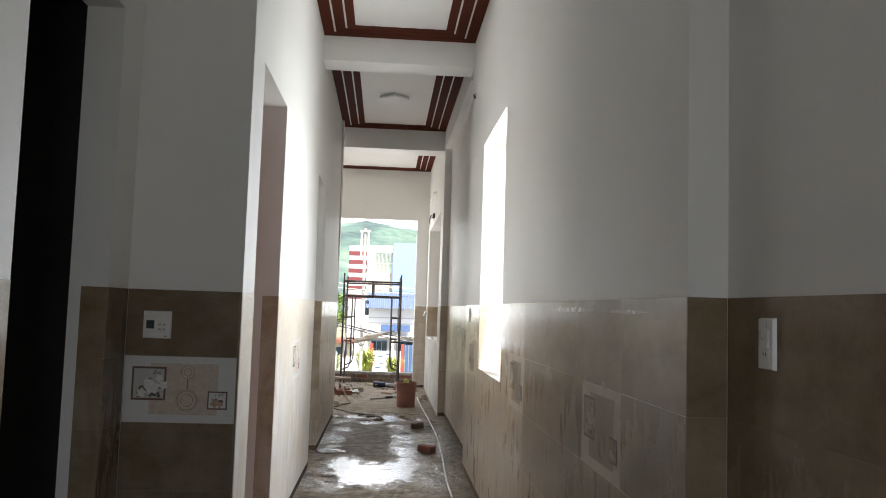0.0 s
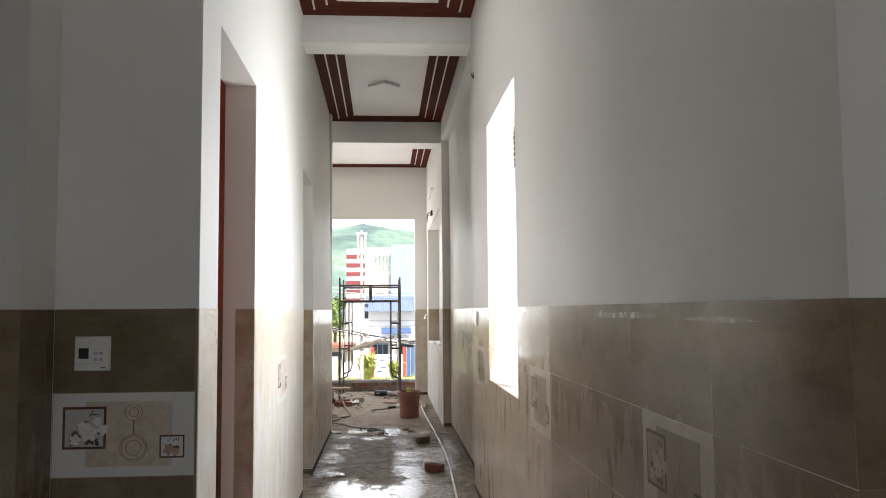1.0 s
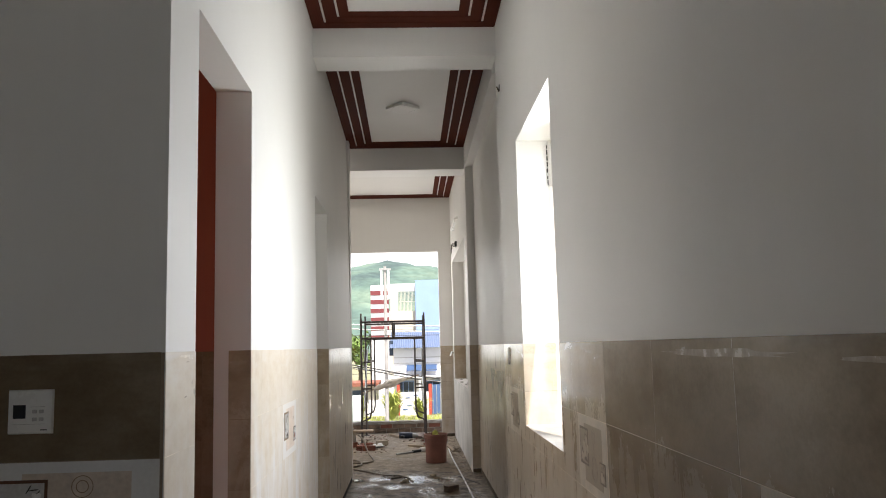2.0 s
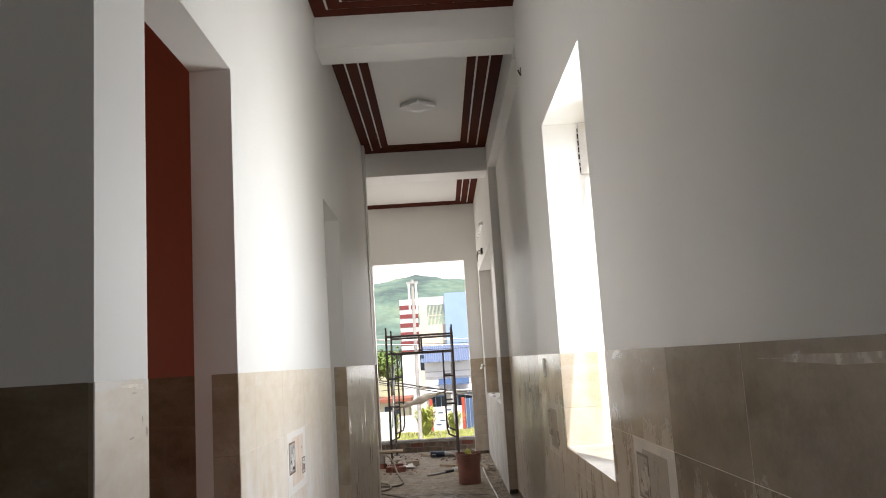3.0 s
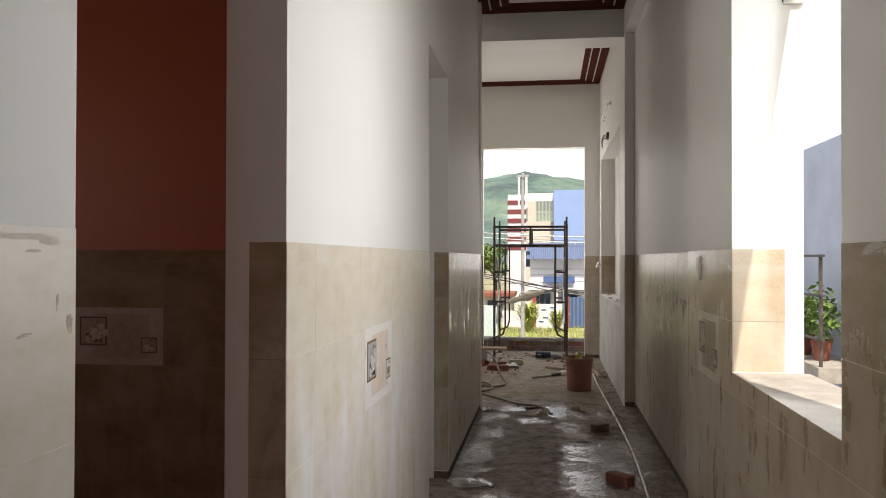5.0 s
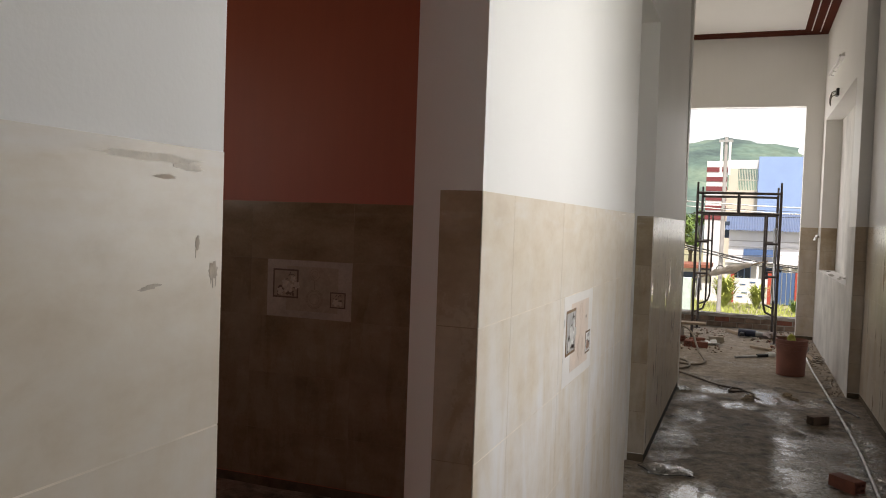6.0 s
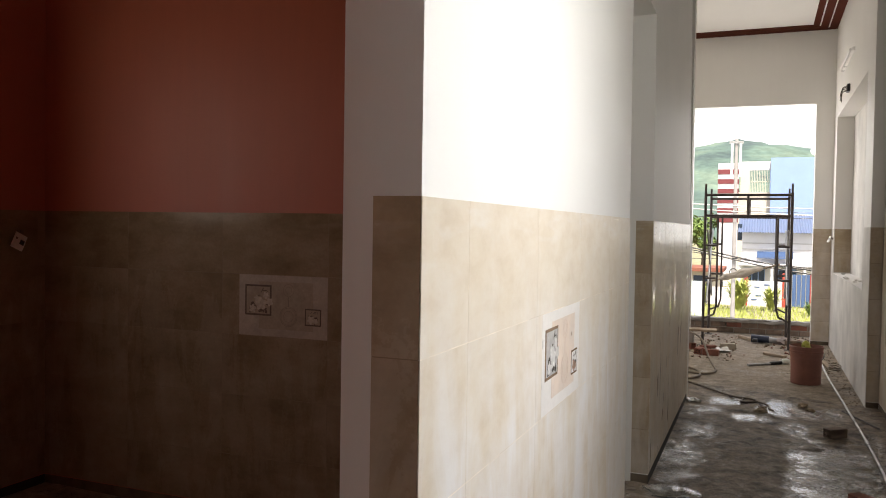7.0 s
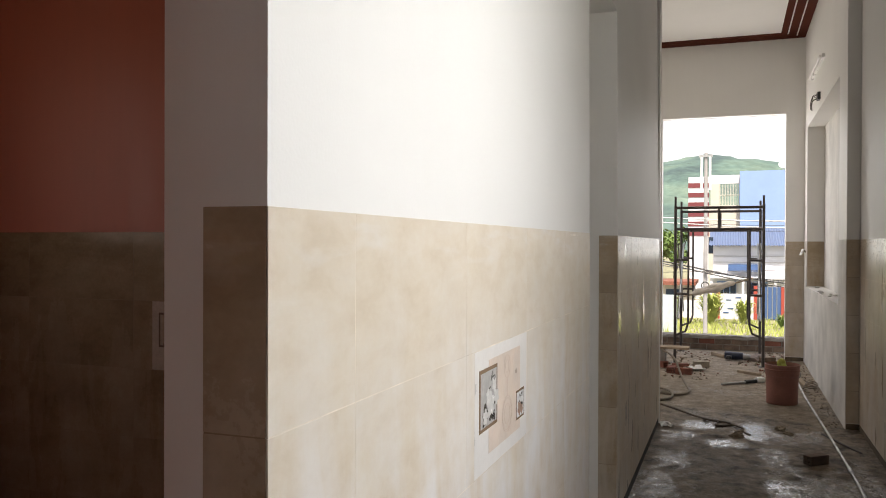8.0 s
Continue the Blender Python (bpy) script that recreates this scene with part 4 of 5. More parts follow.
rubble("rubble", "crumbs of mortar, brick and earth scattered on the floor",
       [(-0.6, 0.75, 11.0, 15.8, 180, 0.002, 0.007), (0.62, 0.78, 11.3, 15.0, 240, 0.004, 0.014), (-0.8, -0.3, 13.2, 15.6, 120, 0.006, 0.025), (-0.1, 0.6, 14.6, 15.8, 120, 0.006, 0.03),
        (0.70, 0.88, 7.7, 11.2, 140, 0.003, 0.009)], plain("rubble_earth", (0.20, 0.15, 0.10), 0.95, vary=0.5, scale=30), 31)
rubble("mud_crumbs", "trodden flakes of mud and cement stuck to the wet floor",
       [(-0.6, 0.78, 6.6, 9.0, 600, 0.001, 0.005), (-0.6, 0.86, 9.0, 12.0, 700, 0.001, 0.006)], plain("wet_mud", (0.27, 0.22, 0.165), 0.6, vary=0.5, scale=40), 33)
rubble("brick_crumbs", "broken red brick crumbs", [(-0.8, -0.2, 13.4, 15.7, 30, 0.006, 0.022), (0.1, 0.6, 13.6, 15.7, 40, 0.008, 0.03)], BRICK, 32)

# ---- dark stairs behind the entry door ----
stairs = thing("staircase", "dark granite stairs in the unlit stairwell", "stairs", (0, 0, 0))
for k in range(7):
    bm = bmesh.new()
    box(bm, -1.75 - 0.26 * (k + 1), -1.75 - 0.26 * k + 0.02, 2.55, 3.80, 0.0 if k == 0 else 0.17 * k - 0.05, 0.17 * (k + 1))
    part("step", bm, GRANITE, stairs, bevel=0.004)

# ---- outside ----
GRASS = plain("grass", (0.21, 0.20, 0.115), 0.9, vary=0.5, scale=0.7, relief=0.6, fine=12)
PAVING = plain("pale_concrete_paving", (0.34, 0.335, 0.32), 0.9, vary=0.2, scale=1.5, relief=0.3)
FOLIAGE = plain("leaf_green", (0.10, 0.165, 0.03), 0.6, vary=0.5, scale=3, relief=0)
FOLIAGE_Y = plain("leaf_yellow_green", (0.30, 0.34, 0.085), 0.6, vary=0.4, scale=3, relief=0)
BARK = plain("bark", (0.10, 0.075, 0.05), 0.9)
HOUSE_WHITE = plain("house_white", (0.60, 0.60, 0.62), 0.8, vary=0.06, scale=1.2, relief=0.1)
HOUSE_CREAM = plain("house_cream", (0.52, 0.48, 0.41), 0.8, vary=0.06, scale=1.2, relief=0.1)
HOUSE_BLUE = plain("house_blue", (0.21, 0.31, 0.54), 0.8, vary=0.05, scale=1.0, relief=0.1)
HOUSE_RED = plain("house_maroon", (0.16, 0.035, 0.04), 0.8, vary=0.1, relief=0.1)
ROOF_BLUE = plain("blue_roof_sheet", (0.10, 0.14, 0.24), 0.5, vary=0.12, scale=2)
GATE_BLUE = plain("blue_gate", (0.05, 0.10, 0.22), 0.5)
POST_RED = plain("red_post", (0.33, 0.05, 0.03), 0.7)
DARKWIN = plain("dark_glass", (0.03, 0.045, 0.07), 0.1, relief=0)
GZ = -2.95
ground = structure("ground", [(-2500, 2500, 16.6, 5000, -4.2, GZ), (1.2, 2500, -600, 16.6, -4.2, GZ), (-2500, -3.95, -600, 16.6, -4.2, GZ), (-3.95, 1.2, -600, -3.0, -4.2, GZ)], GRASS, "sunlit grassy ground", "ground")
structure("road", [(-300, 300, 16.7, 43, GZ, GZ + 0.04)], PAVING, "pale concrete road in bright sun", "road")
structure("side_yard", [(1.25, 4.3, -6, 16.6, GZ, GZ + 0.06)], PAVING, "pale concrete yard between the houses", "pavement")

hill_mat, hn, hb = shader("hazed_hill_vegetation")
hv = coords(hn)
# greens pushed towards blue: distance haze painted into the vegetation colour
hc = ramp(hn, noise_of(hn, hv, 0.011, 6, 0.6), [(0.36, (0.036, 0.062, 0.062)), (0.5, (0.070, 0.118, 0.098)), (0.66, (0.120, 0.170, 0.128))])
hn.links.new(mix(hn, 0.6, hc, ramp(hn, noise_of(hn, hv, 0.09, 5), [(0.3, grey(0.3)), (0.7, grey(0.7))]), "OVERLAY"), hb.inputs["Base Color"])
hb.inputs["Roughness"].default_value = 0.95


def hill(name, y, half, base, peak, cx, spread, seed, depth):
    bm = bmesh.new()
    bmesh.ops.create_grid(bm, x_segments=120, y_segments=30, size=0.5)
    for v in bm.verts:
        x, d = v.co.x * 2 * half + cx, v.co.y + 0.5
        crest = base + (peak - base) * math.exp(-((x - cx) / spread) ** 2)
        rise = math.sin(min(1.0, d * 1.25) * math.pi / 2) ** 1.3
        h = crest * rise * (1 + 0.05 * noise.noise((x / 130, d * 4, seed))) + 9 * noise.noise((x / 45, d * 9, seed + 3)) * rise
        v.co = (x, y + depth * d, -4 + h)
    ob = new(name, finish(name, bm, hill_mat, smooth=True))
    return tagged(ob, "green hill with grassy slopes and dark woods", "hill", kind="structure")


hill("hill_far", 900, 2200, 141, 160, -40, 75, 1.5, 700)
hill("hill_near", 420, 900, 22, 36, -60, 55, 6.5, 200)


def leaves_on(bm, centre, rad, n, size, rng):
    for _ in range(n):
        d = Vector((rng.gauss(0, 1), rng.gauss(0, 1), rng.gauss(0, 1))).normalized() * rng.uniform(0.35, 1.0)
        c = Vector(centre) + Vector((d.x * rad[0], d.y * rad[1], d.z * rad[2]))
        e3 = Euler((rng.uniform(-1, 1), rng.uniform(-1, 1), rng.uniform(0, 6.28))).to_matrix()
        s = size * rng.uniform(0.6, 1.4)
        vs = [bm.verts.new(c + e3 @ Vector(q3) * s) for q3 in ((-1, 0, 0), (0, 0.45, 0.12), (1, 0, 0), (0, -0.45, 0.12))]
        bm.faces.new(vs)


def tree(at, height, crown, n, mat, seed, label, name="tree"):
    rng = random.Random(seed)
    ob = thing(name, label, name, at)
    bm = bmesh.new()
    rod(bm, (0, 0, 0), (0.05, 0, height * 0.55), height * 0.035, 8, height * 0.02)
    limbs = []
    for k in range(6):
        a = k * 1.05 + rng.uniform(-0.3, 0.3)
        tip = Vector((math.cos(a) * crown * 0.6, math.sin(a) * crown * 0.6, height * rng.uniform(0.6, 0.95)))
        rod(bm, (0.05, 0, height * rng.uniform(0.35, 0.55)), tip, height * 0.014, 6, height * 0.005)
        limbs.append(tip)
    part("trunk", bm, BARK, ob)
    bm = bmesh.new()
    for tip in limbs + [Vector((0, 0, height * 0.9))]:
        leaves_on(bm, tip, (crown * 0.5, crown * 0.5, crown * 0.4), n // 7, crown * 0.09, rng)
    part("crown", bm, mat, ob)
    return ob


def shrub(at, h, n, mat, seed, label):
    """A tuft of narrow arching leaves."""
    rng = random.Random(seed)
    ob = thing("shrub", label, "shrub", at)
    bm = bmesh.new()
    for _ in range(n):
        a, lean = rng.uniform(0, 6.28), rng.uniform(0.15, 1.1)
        d = Vector((math.cos(a), math.sin(a), 0))
        side = Vector((-d.y, d.x, 0)) * h * 0.02
        b0 = d * h * 0.05 + Vector((0, 0, h * rng.uniform(0.0, 0.5)))
        L = h * rng.uniform(0.5, 0.9)
        m1 = b0 + d * L * 0.5 * lean + Vector((0, 0, L * 0.65))
        m2 = b0 + d * L * lean + Vector((0, 0, L * (0.95 - 0.4 * lean)))
        v = [bm.verts.new(q3) for q3 in (b0 - side, b0 + side, m1 + side, m1 - side, m2)]
        bm.faces.new(v[:4])
        bm.faces.new((v[3], v[2], v[4]))
    part("foliage", bm, mat, ob)
    return ob


shrub((-1.15, 51, GZ), 1.75, 340, FOLIAGE_Y, 1, "bright yellow-green spiky shrub by the road")
shrub((0.55, 52, GZ), 1.3, 280, FOLIAGE_Y, 2, "green spiky shrub by the fence")
shrub((-3.2, 54, GZ), 1.2, 160, FOLIAGE_Y, 5, "yellow-green shrub by the road")
shrub((2.4, 50, GZ), 0.8, 120, FOLIAGE, 6, "low green shrub by the road")
tree((-6.0, 66, GZ), 5.6, 2.4, 1800, FOLIAGE, 3, "broad leafy green tree behind the road")
tree((-4.6, 74, GZ), 5.6, 1.8, 1400, FOLIAGE, 8, "leafy green tree behind the houses")
bm = bmesh.new()
rng = random.Random(77)
for _ in range(2600):
    x, y = rng.uniform(-9, 9), rng.uniform(45.0, 53.5)
    h = rng.uniform(0.1, 0.42)
    v = [bm.verts.new(q3) for q3 in ((x - 0.03, y, GZ), (x + 0.03, y, GZ), (x + rng.uniform(-0.15, 0.15), y + rng.uniform(-0.1, 0.1), GZ + h))]
    bm.faces.new(v)
tagged(new("grass_tufts", finish("grass_tufts", bm, FOLIAGE_Y)), "sunlit yellow-green roadside grass", "grass", kind="stuff")


# house opposite, in front of the hill
def house_part(name, b, mat, parent, label=""):
    bm = bmesh.new()
    box(bm, *b)
    return part(name, bm, mat, parent, label)


house = thing("house", "white two-storey house with a blue metal roof behind a wall", "house", (0, 0, 0))
house_part("wall", (-1.25, 4.2, 60, 66, -3.7, 1.55), HOUSE_WHITE, house, "white rendered wall")
bm = bmesh.new()
n = 74
vs = []
for k in range(n + 1):
    x = -1.5 + 6.0 * k / n
    zz = 0.035 * (1 if k % 2 else -1)
    vs.append((bm.verts.new((x, 59.3, 1.45 + zz)), bm.verts.new((x, 63.0, 2.65 + zz))))
for a, b in zip(vs, vs[1:]):
    bm.faces.new((a[0], b[0], b[1], a[1]))
roof = part("roof", bm, ROOF_BLUE, house, "blue corrugated metal roof")
for z in (0.75, 0.35):
    house_part("ledge", (-1.2, 4.2, 59.9, 60, z - 0.03, z + 0.03), GALV, house, "thin grey ledge")
house_part("canopy", (-0.3, 1.85, 59.2, 60, -0.22, 0.22), GATE_BLUE, house, "dark blue canopy")
house_part("porch_roof", (-1.4, 4.2, 58.2, 60, -0.66, -0.56), HOUSE_WHITE, house, "thin pale porch roof")
win = house_part("window", (-1.0, 0.2, 59.93, 60, -2.4, -0.9), HOUSE_BLUE, house, "blue window frame")
for k in range(3):
    house_part("pane", (-0.95 + 0.39 * k, -0.62 + 0.39 * k, 59.9, 59.93, -2.3, -1.0), DARKWIN, win)
door = house_part("door", (0.95, 2.1, 59.93, 60, -3.6, -0.9), HOUSE_BLUE, house, "blue door frame")
for k in range(2):
    house_part("pane", (1.02 + 0.54 * k, 1.5 + 0.54 * k, 59.9, 59.93, -3.5, -1.0), DARKWIN, door)
for x in (-1.3, 0.6, 2.5):
    house_part("column", (x - 0.07, x + 0.07, 58.3, 58.44, -3.7, -0.66), HOUSE_WHITE, house)
house_part("window", (-1.55, -1.25, 60.2, 60.4, 0.9, 2.0), DARKWIN, house, "dark narrow window")

tall = thing("apartment_house", "tall house with maroon stripes, cream terrace, plain blue wall", "house", (0, 0, 0))
house_part("wall", (0.5, 4.4, 72, 82, -3.7, 7.35), HOUSE_BLUE, tall, "plain light blue gable wall")
house_part("wall", (-1.9, 0.5, 73, 82, -3.7, 4.7), HOUSE_CREAM, tall, "cream wall")
house_part("parapet", (-1.9, 0.5, 73, 73.2, 6.45, 7.15), HOUSE_WHITE, tall, "white parapet beam")
house_part("column", (-1.75, -1.05, 73, 73.2, 4.7, 6.45), HOUSE_CREAM, tall, "cream column")
for k in range(12):
    house_part("bar", (-0.98 + 0.122 * k, -0.945 + 0.122 * k, 73.05, 73.1, 4.7, 6.45), HOUSE_CREAM, tall)
house_part("rail", (-1.0, 0.5, 73.03, 73.12, 5.5, 5.56), HOUSE_CREAM, tall)
tower = house_part("tower", (-3.45, -1.9, 72.4, 74, -3.7, 7.0), HOUSE_WHITE, tall, "white tower wall")
for k in range(6):
    house_part("stripe", (-3.47, -1.88, 72.36, 74.04, 6.12 - 0.78 * k, 6.5 - 0.78 * k), HOUSE_RED, tower, "maroon stripe")
dish = thing("satellite_dish", "pale dish and bracket on the roof", "dish", (3.75, 74, 7.35))
bm = bmesh.new()
rod(bm, (0, 0, 0), (0, 0, 0.5), 0.04, 8)
part("bracket", bm, GALV, dish)
bm = bmesh.new()
lathe(bm, [(0.02, 0.0), (0.25, 0.06), (0.36, 0.16), (0.34, 0.16), (0.22, 0.08)], 18)
bmesh.ops.rotate(bm, verts=bm.verts, cent=(0, 0, 0), matrix=Euler((radians(60), 0, 0)).to_matrix())
bmesh.ops.translate(bm, verts=bm.verts, vec=(0, -0.05, 0.55))
part("reflector", bm, HOUSE_WHITE, dish)

fence = thing("garden_wall", "white garden wall with slits, red posts and a blue gate", "fence", (0, 0, 0))
house_part("panel", (-0.75, 1.15, 55, 55.15, -3.2, -1.45), HOUSE_WHITE, fence, "white wall panel")
house_part("panel", (-6.5, -0.95, 55, 55.15, -3.2, -1.9), HOUSE_WHITE, fence, "white wall panel")
for x in (-0.85, 1.25, 2.75, 4.4):
    house_part("post", (x - 0.1, x + 0.1, 54.95, 55.2, -3.2, -0.95), POST_RED, fence, "red brick-coloured post")
gate = house_part("gate", (1.36, 2.64, 55.03, 55.1, -2.9, -1.0), GATE_BLUE, fence, "dark blue sheet gate")
for k in range(5):
    house_part("slat", (1.40 + 0.25 * k, 1.44 + 0.25 * k, 55.0, 55.03, -2.9, -1.0), GALV, gate)
for i, (x, z) in enumerate(((-0.25, -1.85), (0.45, -2.0), (-0.15, -2.35), (0.6, -2.45), (0.3, -1.7), (-0.4, -2.6))):
    house_part("slit", (x - 0.16, x + 0.16, 54.97, 55, z, z + 0.07), GATE_BLUE, fence, "dark slit")
house_part("panel", (2.86, 8, 55, 55.15, -3.2, -1.9), HOUSE_WHITE, fence, "white wall panel")
cabinet = thing("sheet_metal_box", "pale grey-green sheet metal cabinet at the roadside", "cabinet", (-3.35, 46.6, GZ + 0.0))
house_part("body", (-0.65, 0.65, -0.3, 0.3, 0.0, 1.85), plain("grey_green_sheet", (0.42, 0.50, 0.48), 0.5), cabinet)
shop = thing("low_house", "low house with a brownish roof and flowers behind the road", "house", (0, 0, 0))
house_part("wall", (-8.5, -2.6, 62, 66, -3.7, -1.3), HOUSE_CREAM, shop)
house_part("roof", (-8.8, -2.4, 61.4, 66.5, -1.3, -1.05), BRICK, shop, "brownish flat roof edge")
house_part("window", (-4.4, -3.3, 61.93, 62, -2.6, -1.6), DARKWIN, shop, "dark window")

# street pole and wires
pole = thing("utility_pole", "grey concrete utility pole with insulators", "pole", (-1.13, 40, -3.7))
bm = bmesh.new()
rod(bm, (0, 0, 0), (0, 0, 9.1), 0.095, 12, 0.07)
part("shaft", bm, plain("pole_concrete", (0.30, 0.29, 0.28), 0.85, vary=0.15, scale=2), pole, smooth=True)
for x in (-0.17, 0.17):
    bm = bmesh.new()
    rod(bm, (x, -0.1, 7.5), (x, -0.1, 8.9), 0.05, 10)
    part("insulator", bm, PLASTIC_WHITE, pole, "long white insulator", smooth=True)
bm = bmesh.new()
box(bm, -0.28, 0.28, -0.12, -0.04, 8.9, 9.0)
part("crossarm", bm, GALV, pole)
bm = bmesh.new()
hoop(bm, 0.0, 3.45, 0.17, 0.04, 0.2, 0.24)
part("cable_coil", bm, BLACK, pole, "coil of black cable")
for k, (za, zb, r0, mat) in enumerate(((2.85, 2.45, 0.026, GALV), (2.68, 2.15, 0.022, GALV), (1.35, -0.35, 0.035, BLACK), (1.30, -0.55, 0.03, BLACK), (1.0, -0.15, 0.02, BLACK), (2.6, 2.3, 0.012, BLACK), (2.25, 2.1, 0.012, BLACK), (0.3, 0.6, 0.012, BLACK))):
    curve_thing("overhead_wire", [(-30, 39.8, za + 2.2 * (za - zb) + 0.6), (-5, 39.8, za - 0.15), (-1.1, 39.8, (za + zb) / 2 - 0.05), (3, 39.8, zb - 0.15), (30, 39.8, zb - 1.2 * (za - zb) + 0.6)],
                r0, mat, "sagging overhead cable above the road", "cable")

# neighbour beside the window
neighbour = thing("neighbour_house", "blue-grey neighbouring house with balcony rails and plants", "house", (0, 0, 0))
house_part("wall", (4.4, 9, 14.5, 34, -3.7, 3.35), plain("neighbour_blue", (0.40, 0.45, 0.56), 0.8, vary=0.12, scale=1.5), neighbour, "stained blue-grey wall")
win = house_part("window", (4.36, 4.4, 18.4, 19.4, 1.2, 2.5), HOUSE_WHITE, neighbour, "white window frame")
for k in range(2):
    house_part("pane", (4.34, 4.36, 18.45 + 0.47 * k, 18.9 + 0.47 * k, 1.25, 2.45), DARKWIN, win)
for z in (0.35, 0.95, 1.5):
    house_part("rail", (3.7, 3.74, 14.5, 24, z, z + 0.035), STEEL, neighbour, "thin dark rail")
house_part("balcony", (3.65, 4.4, 14.5, 24, -0.2, 0.0), CEMENT, neighbour, "concrete balcony slab")
for k in range(9):
    house_part("post", (3.7, 3.74, 14.6 + 1.1 * k, 14.64 + 1.1 * k, 0.0, 1.5), STEEL, neighbour)
for i, (y, z, n2) in enumerate(((16.2, 0.5, 240), (17.6, 0.4, 260), (18.6, 1.3, 200), (15.4, 0.6, 240), (20.0, 0.5, 220))):
    rng = random.Random(40 + i)
    pot = thing("potted_plant", "leafy green plant in a pot on the neighbour's balcony", "plant", (3.98, y, 0.0))
    bm = bmesh.new()
    lathe(bm, [(0.10, 0.0), (0.15, 0.28), (0.17, 0.30), (0.13, 0.27)], 16)
    part("pot", bm, BRICK, pot)
    bm = bmesh.new()
    leaves_on(bm, (0, 0, 0.3 + z * 0.6), (0.28, 0.45, 0.25 + z * 0.4), n2, 0.07, rng)
    part("foliage", bm, FOLIAGE, pot)


# ---- wall tiles, last ----
TILE_MESHES = {}


def tile_mesh(w, h, mat):
    key = (round(w, 3), round(h, 3), mat.name)
    if key not in TILE_MESHES:
        bm = bmesh.new()
        slab(bm, -w / 2, w / 2, -h / 2, h / 2, 0.0, T, 0.0005)
        TILE_MESHES[key] = finish("tile", bm, mat)
    return TILE_MESHES[key]


def cut(rect, hole):
    a, b, c, d = rect
    ha, hb, hc, hd = hole
    if b <= ha or a >= hb or d <= hc or c >= hd:
        return [rect]
    out = []
    if a < ha:
        out.append((a, ha, c, d))
    if b > hb:
        out.append((hb, b, c, d))
    m0, m1 = max(a, ha), min(b, hb)
    if c < hc:
        out.append((m0, m1, c, hc))
    if d > hd:
        out.append((m0, m1, hd, d))
    return out


def decor(wall, m, u0, z0, w=0.5, h=0.3, style="clean"):
    """The printed picture tile: white glaze, beige field, two framed flower pictures and a medallion."""
    white, field, brown, ring, dark_leaf, petal, rose = {
        "clean": (DEC_WHITE, DEC_BEIGE, DEC_BROWN, DEC_RING, DEC_DARK, DEC_PETAL, DEC_ROSE),
        "filmed": (FILM_WHITE, FILM_BEIGE, FILM_BROWN, FILM_RING, FILM_BROWN, FILM_PETAL, FILM_PETAL),
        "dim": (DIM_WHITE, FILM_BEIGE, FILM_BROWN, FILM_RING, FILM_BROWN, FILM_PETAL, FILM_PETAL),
        "limed": (LIME_WHITE, LIME_BEIGE, DEC_RING, LIME_RING, DEC_DARK, DEC_PETAL, DEC_ROSE)}[style]
    bm = bmesh.new()
    slab(bm, 0, w, 0, h, 0.0, T, 0.0012)
    ob = new("decor_tile", finish("decor_tile", bm, white))
    ob.parent = wall
    ob.matrix_world = m @ Matrix.Translation((u0, 0, z0))
    ob["label"] = "white printed tile with framed flower pictures"

    def sub(name, fill, mat):
        b2 = bmesh.new()
        fill(b2)
        o2 = part(name, b2, mat, ob)
        return o2

    sub("print_field", lambda b2: slab(b2, 0.116, 0.42, 0.037, 0.267, T, T + 0.0006), field)
    for k, (a, b, c, d) in enumerate(((0.036, 0.188, 0.100, 0.250), (0.376, 0.464, 0.064, 0.145))):
        e0 = 0.009 if k == 0 else 0.006
        sub("picture_frame", lambda b2: slab(b2, a, b, c, d, T, T + 0.0012), brown)
        sub("picture", lambda b2: slab(b2, a + e0, b - e0, c + e0, d - e0, T + 0.0012, T + 0.0016), (DEC_GREY if k == 0 else DEC_WHITE) if style in ("clean", "limed") else FILM_BEIGE)
        rng = random.Random(5 + k)
        W2, H2 = b - a, d - c

        def dark(b2):
            for _ in range(16):
                disc(b2, a + e0 + (W2 - 2 * e0) * rng.uniform(0.1, 0.9), c + e0 + (H2 - 2 * e0) * rng.uniform(0.08, 0.42 if k == 0 else 0.6), W2 * rng.uniform(0.04, 0.10), T + 0.0016, T + 0.0019, 7, rng.uniform(0.35, 0.8), rng.uniform(0, 3))
            for _ in range(5):
                disc(b2, a + W2 * rng.uniform(0.35, 0.85), c + H2 * rng.uniform(0.6, 0.85), W2 * 0.10, T + 0.0016, T + 0.0019, 7, 0.15, rng.uniform(0, 3))

        def petals(b2):
            blooms = ((0.60, 0.38, 0.20), (0.30, 0.22, 0.13), (0.93, 0.45, 0.13), (0.80, 0.66, 0.11), (0.45, 0.55, 0.10)) if k == 0 else ((0.38, 0.35, 0.22), (0.66, 0.30, 0.15))
            for fu, fz, fr in blooms:
                for j in range(5):
                    an = j * 1.2566 + fu * 9
                    disc(b2, a + W2 * fu + W2 * fr * 0.55 * math.cos(an), c + H2 * fz + W2 * fr * 0.55 * math.sin(an), W2 * fr * 0.55, T + 0.0019, T + 0.0022 + 0.00005 * j, 9, 0.75, an)

        sub("leaf_print", dark, dark_leaf)
        sub("flower_print", petals, petal if k == 0 else rose)

    def rings(b2):
        for cz, rr in ((0.228, 0.031), (0.228, 0.018), (0.102, 0.049), (0.102, 0.043), (0.102, 0.028)):
            hoop(b2, 0.284, cz, rr, 0.0022, T + 0.0006, T + 0.0010, 20)
        slab(b2, 0.281, 0.287, 0.151, 0.197, T + 0.0006, T + 0.0010)

    sub("medallion_print", rings, ring)


